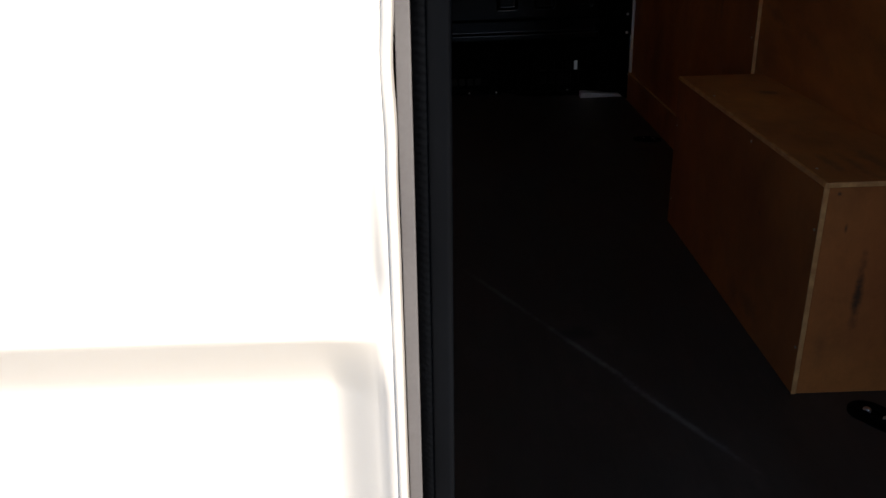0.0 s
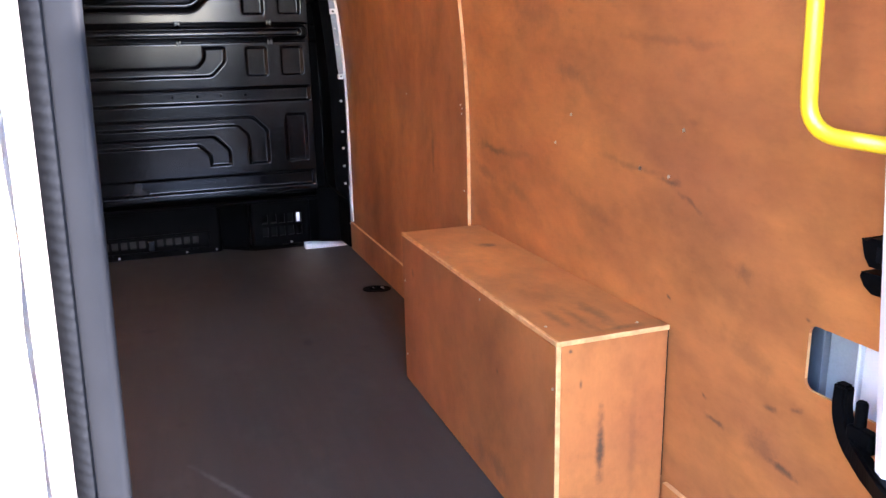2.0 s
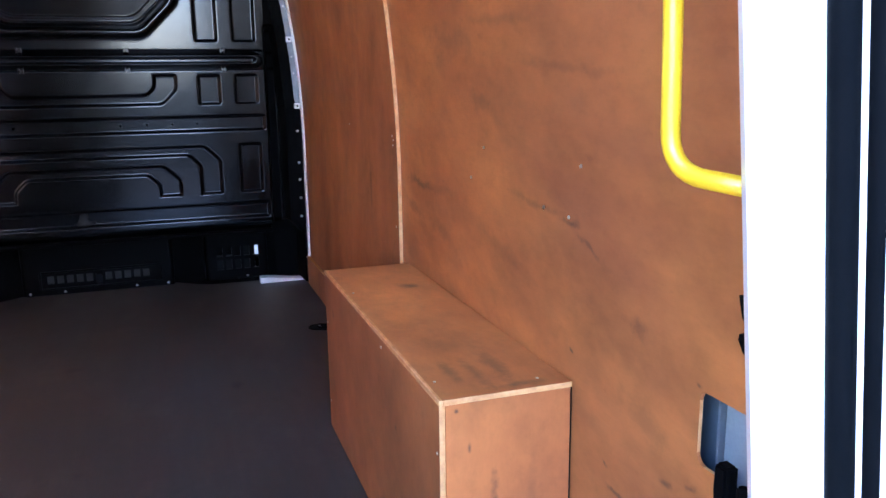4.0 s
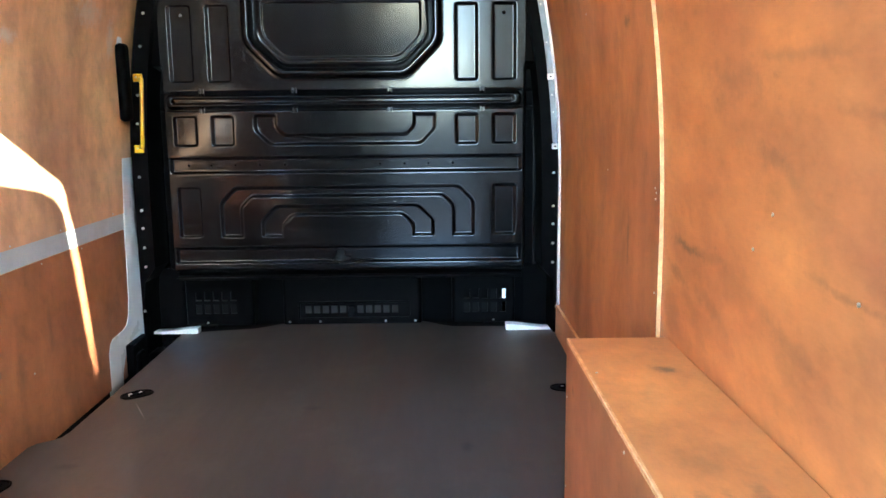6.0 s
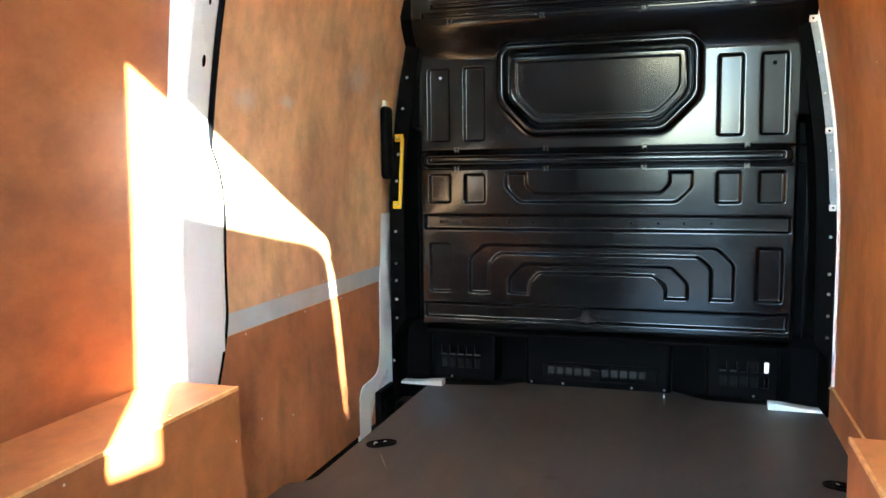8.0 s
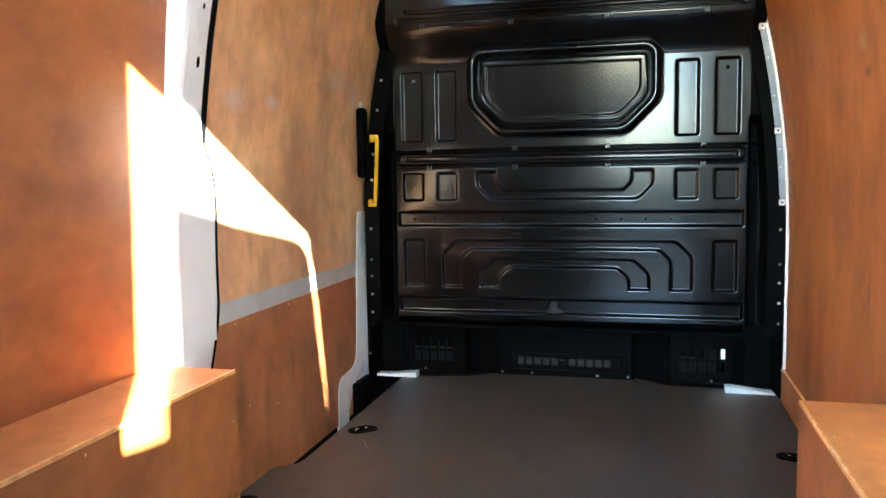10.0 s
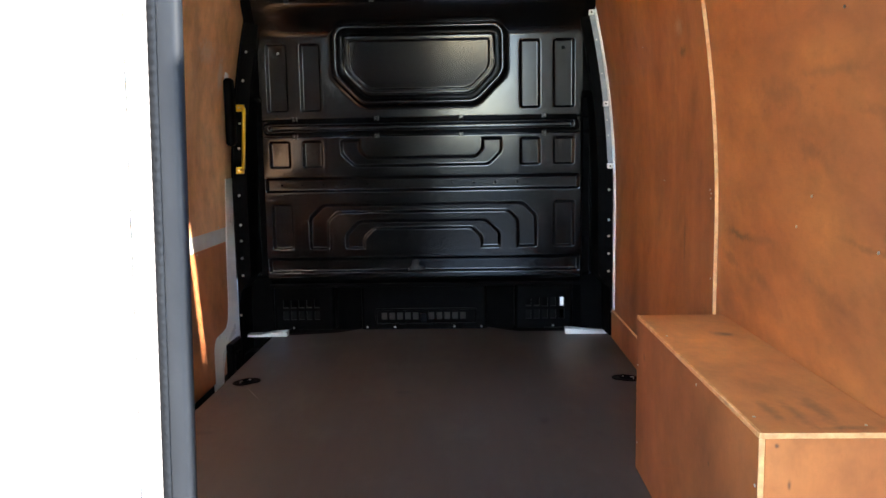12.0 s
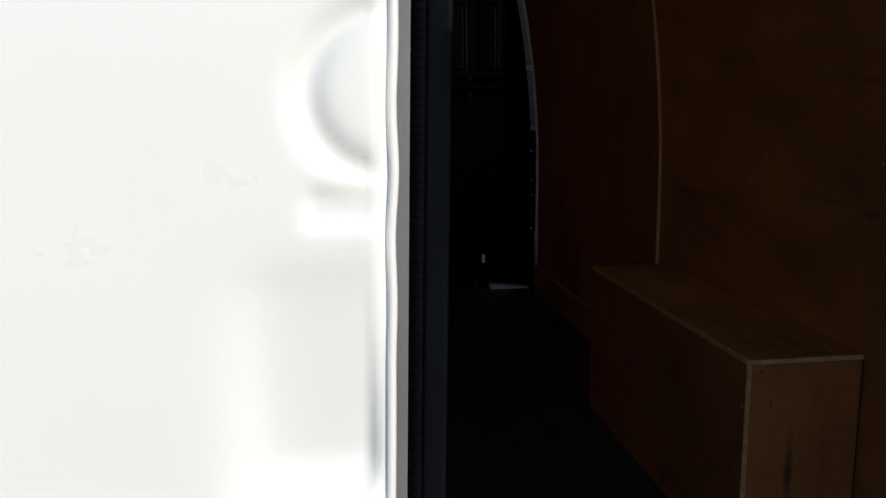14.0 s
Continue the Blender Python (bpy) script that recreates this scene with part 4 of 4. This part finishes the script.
def jamb_x(z):
    """Inner edge of the right rear pillar: upright below, leaning in above."""
    return 0.7915 - 0.105 * (z - 0.595) - 0.025 * max(0, (z - 1.72) / 0.2) ** 2


def jamb(side):
    bm, rows = bmesh.new(), []
    for z in steps(-0.16, 1.93, 34):
        j = jamb_x(z)
        w = wall_x(max(0, z))
        plan = [(w - 0.002, 0.40), (j + 0.055, 0.385), (j + 0.010, 0.350), (j, 0.332), (j + 0.004, 0.315), (j + 0.050, 0.292), (j + 0.066, 0.262), (j + 0.075, 0.21), (w + 0.04, 0.16), (w + 0.07, 0.162), (w + 0.04, 0.40)]
        rows.append([bm.verts.new((side * x, y, z)) for x, y in plan])
    n = len(rows[0])
    for p, q in zip(rows, rows[1:]):
        for k in range(n):
            bm.faces.new((p[k], p[(k + 1) % n], q[(k + 1) % n], q[k]))
    bm.faces.new(rows[0][::-1])
    bm.faces.new(rows[-1])
    bmesh.ops.recalc_face_normals(bm, faces=bm.faces[:])
    return bm


part("pillar", jamb(1), WHITE, rear)
part("pillar", jamb(-1), WHITE, rear)
part("header", block((-0.80, 0.235, 1.963), (0.80, 0.33, 1.998), 0.008), WHITE, rear)
seal_line = [(jamb_x(z) + 0.056, 0.284, z) for z in steps(-0.05, 1.85, 24)]
part("seal", sweep(seal_line, 0.013, 10), RUBBER, rear, "black rubber door seal", smooth=True)
for dx, y, r in ((0.078, 0.264, 0.016), (0.085, 0.232, 0.018), (0.106, 0.200, 0.018), (0.122, 0.170, 0.018)):
    part("seal", sweep([(jamb_x(z) + dx, y, z) for z in steps(-0.05, 1.85, 24)], r, 10), RUBBER, rear, "black rubber door seal", smooth=True)

# opening in the right lining shows the bare body behind
inner = thing("body_rib", "bare blue-grey painted body rib behind the lining cut-out", "body panel", kind="structure")
part("rib", block((0.955, 0.36, 0.40), (0.962, 0.70, 0.58)), painted("pale_grey_primer", (0.26, 0.285, 0.31), (0.34, 0.365, 0.385), 0.4), inner)
for y0, y1, x, mat, label in ((0.566, 0.66, 0.945, DARK_PRIMER, "dark blue-grey rib"), (0.5600, 0.5635, 0.942, painted("grey_rib_edge", (0.11, 0.125, 0.145), (0.15, 0.165, 0.185), 0.4), ""),
                              (0.36, 0.494, 0.946, WHITE, "white painted flange"), (0.497, 0.503, 0.942, WHITE, "white painted flange")):
    part("rib_edge", block((x, y0, 0.40), (0.9545, y1, 0.58), 0.002), mat, inner, label)

# black catch and check arm of the right rear door
catch = thing("door_buffer", "small black plastic buffer on the rear pillar", "door buffer")
for name, line in (("body", [(0.385, 0.634), (0.422, 0.634), (0.434, 0.641), (0.4415, 0.652), (0.4400, 0.659), (0.385, 0.660)]),
                   ("cap", [(0.385, 0.667), (0.430, 0.667), (0.438, 0.678), (0.4425, 0.692), (0.4445, 0.700), (0.436, 0.698), (0.43, 0.703), (0.385, 0.703)])):
    part(name, slab(line, lambda u, v, d: (0.862 + d, u, v), 0.049), BLACK_PLASTIC, catch)
part("peg", block((0.858, 0.39, 0.676), (0.8615, 0.418, 0.694), 0.001), RUBBER, catch)
arm = thing("door_check_arm", "curved black plastic door check arm at the rear pillar", "check arm")


def curved_arm():
    line = rounded([(0.862, 0.446, 0.507), (0.862, 0.446, 0.468), (0.854, 0.418, 0.438), (0.832, 0.370, 0.431), (0.798, 0.316, 0.437), (0.770, 0.272, 0.447)], 0.05, 6)
    bm, rows = bmesh.new(), []
    for k, p in enumerate(line):
        way = (line[min(k + 1, len(line) - 1)] - line[max(k - 1, 0)]).normalized()
        out = Vector((0, way.z, -way.y))
        deep = 0.011 + 0.013 * min(1, k / (0.6 * len(line)))      # the arm grows deeper towards the door
        rows.append([bm.verts.new(p + Vector((dx, 0, 0)) + out * dn) for dx, dn in ((-0.009, -deep), (0.010, -deep), (0.010, 0.011), (-0.009, 0.011))])
    for p, q in zip(rows, rows[1:]):
        for k in range(4):
            bm.faces.new((p[k], p[(k + 1) % 4], q[(k + 1) % 4], q[k]))
    bm.faces.new(rows[0][::-1])
    bm.faces.new(rows[-1])
    bmesh.ops.recalc_face_normals(bm, faces=bm.faces[:])
    bmesh.ops.bevel(bm, geom=[e for e in bm.edges if e.calc_face_angle(0) > 0.8], offset=0.004, segments=2, affect="EDGES")
    return bm


part("arm", curved_arm(), BLACK_PLASTIC, arm)
part("peg", disc(0.0075, 0.052, 14, 0.003), BLACK_PLASTIC, arm).location = (0.858, 0.412, 0.442)
part("bracket", block((0.846, 0.384, 0.436), (0.864, 0.424, 0.464), 0.004), BLACK_PLASTIC, arm)

# ---- left rear door, closed ----
door_1 = thing("door_1", "closed white rear van door with a black rubber edge seal", "door", kind="structure")


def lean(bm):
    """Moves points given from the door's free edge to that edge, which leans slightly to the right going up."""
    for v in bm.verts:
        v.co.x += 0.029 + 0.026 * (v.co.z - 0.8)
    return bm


def door_depth(x, z):
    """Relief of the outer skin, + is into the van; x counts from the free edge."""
    below = np.maximum(0.588 - z, 0)
    y = 0.050 * (1 - np.maximum(1 - below / 0.075, 0) ** 1.5) * (1 - 0.5 * ramp01(below, 0.15, 0.6)) * (1 - 0.66 * ramp01(x, -0.11, -0.05))
    recess = press(chamfer_box(x, z, -0.150, 0.10, 0.590, 0.786, 0, 0, 0.03), 1.0, 0.04)
    y = y + recess * (0.004 + 0.10 * np.maximum(0.786 - z, 0)) * ramp01(z, 0.58, 0.64)
    y = y + press(chamfer_box(x, z, -0.105, 0.1, 0.812, 0.838, 0, 0, 0.008), 0.006, 0.014)
    r = np.hypot(x + 0.048, z - 0.906)
    y = y + press(r - 0.064, 0.010, 0.018) - press(r - 0.048, 0.010, 0.018)
    edge = ramp01(x, -0.060, -0.049)
    return y * (1 - edge) + 0.0095 * edge * edge


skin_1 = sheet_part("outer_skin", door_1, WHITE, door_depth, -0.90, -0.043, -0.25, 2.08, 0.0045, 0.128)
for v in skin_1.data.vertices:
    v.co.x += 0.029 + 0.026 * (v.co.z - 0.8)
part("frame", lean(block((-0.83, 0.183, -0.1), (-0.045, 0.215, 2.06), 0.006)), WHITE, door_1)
# Unseen; added in black to darken what the bulkhead's left half reflects.
part("inner_panel", lean(block((-0.80, 0.2155, 0.0), (-0.05, 0.222, 1.05), 0.001)), BLACK_PLASTIC, door_1, "black inner panel, added unseen")
hem = bmesh.new()
hem_rows = []
for z in steps(-0.25, 2.0, 180):
    w = 0.0012 * math.sin(z * 61) * math.exp(-((z - 0.84) / 0.10) ** 2)
    hem_rows.append([hem.verts.new((x + w, y, z)) for x, y in ((-0.0478, 0.1376), (-0.0465, 0.1345), (-0.0435, 0.1330), (-0.0405, 0.1348), (-0.0395, 0.140), (-0.0395, 0.158))])
for p, q in zip(hem_rows, hem_rows[1:]):
    for i in range(5):
        hem.faces.new((p[i], p[i + 1], q[i + 1], q[i]))
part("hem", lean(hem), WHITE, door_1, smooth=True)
# White flange lying in shade; the shade is put into its grey.
part("edge_face", lean(block((-0.0396, 0.1720, -0.25), (-0.0280, 0.1825, 2.06), 0.001)), painted("shaded_door_edge", (0.125, 0.128, 0.145), (0.16, 0.164, 0.182), 0.5), door_1, "grey flange, its shade put into the colour")


def ribbed_seal():
    """A rubber strip with fine cross ribs along its rear."""
    bm, rows = bmesh.new(), []
    count = 1600
    for k in range(count + 1):
        z = -0.2 + 2.26 * k / count
        e = 0.0005 * (1 + math.cos(k * math.pi * 0.4))
        rows.append([bm.verts.new((x, y, z)) for x, y in ((-0.0284, 0.1820), (-0.0271, 0.1785 + e), (-0.0233, 0.1730 + e), (-0.0184, 0.1675 + e), (-0.0158, 0.1685))])
    for p, q in zip(rows, rows[1:]):
        for i in range(4):
            bm.faces.new((p[i], p[i + 1], q[i + 1], q[i]))
    return bm


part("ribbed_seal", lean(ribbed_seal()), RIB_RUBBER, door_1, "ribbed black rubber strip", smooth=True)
bm, rows = bmesh.new(), []
for z in steps(-0.2, 2.06, 40):
    rows.append([bm.verts.new((x, y, z)) for x, y in ((-0.027, 0.1840), (-0.0160, 0.1700), (-0.0156, 0.1655), (-0.0142, 0.1640), (-0.0030, 0.1575), (-0.0005, 0.1568), (0.0018, 0.1580), (0.0024, 0.1620), (0.0010, 0.1680), (-0.020, 0.1840))])
for p, q in zip(rows, rows[1:]):
    for i in range(9):
        bm.faces.new((p[i], p[i + 1], q[i + 1], q[i]))
bmesh.ops.recalc_face_normals(bm, faces=bm.faces[:])
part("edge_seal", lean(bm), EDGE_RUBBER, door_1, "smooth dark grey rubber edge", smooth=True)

# ---- right rear door, swung open ----
door_2 = thing("door_2", "open white rear van door swung out on its hinges", "door", kind="structure")
HINGE, OPEN = Vector((0.905, 0.10)), radians(16)
# Unseen outline, drawn to shape the sun patch; the wide foot is made up.
leaf = [(-0.118, -0.22), (0.95, -0.22), (0.96, 0.0), (0.96, 1.43), (0.838, 1.437), (0.825, 1.80), (0.812, 2.10), (0.79, 2.118), (0.63, 2.107), (0.44, 2.099), (0.27, 2.092), (0.21, 2.075),
        (0.175, 2.04), (0.157, 1.955), (0.138, 1.825), (0.110, 1.626), (0.078, 1.427), (0.036, 1.20), (0.006, 0.95), (-0.030, 0.6), (-0.098, 0.0)]


def leaf_put(u, v, d):
    way = Vector((-math.sin(OPEN), -math.cos(OPEN)))
    side = Vector((way.y, -way.x))
    p = HINGE + way * u - side * d
    return (p.x, p.y, v)


part("leaf", slab(leaf, leaf_put, 0.022), WHITE, door_2)
part("inner_panel", slab([(0.10, 0.0), (0.80, 0.0), (0.80, 1.1), (0.12, 1.1)], lambda u, v, d: leaf_put(u, v, d - 0.0065), 0.006), BLACK_PLASTIC, door_2, "black inner panel, added unseen")
for z in (0.25, 1.0):
    part("hinge", block((0.90, 0.085, z - 0.05), (0.935, 0.165, z + 0.05), 0.008), BLACK_PLASTIC, door_2)
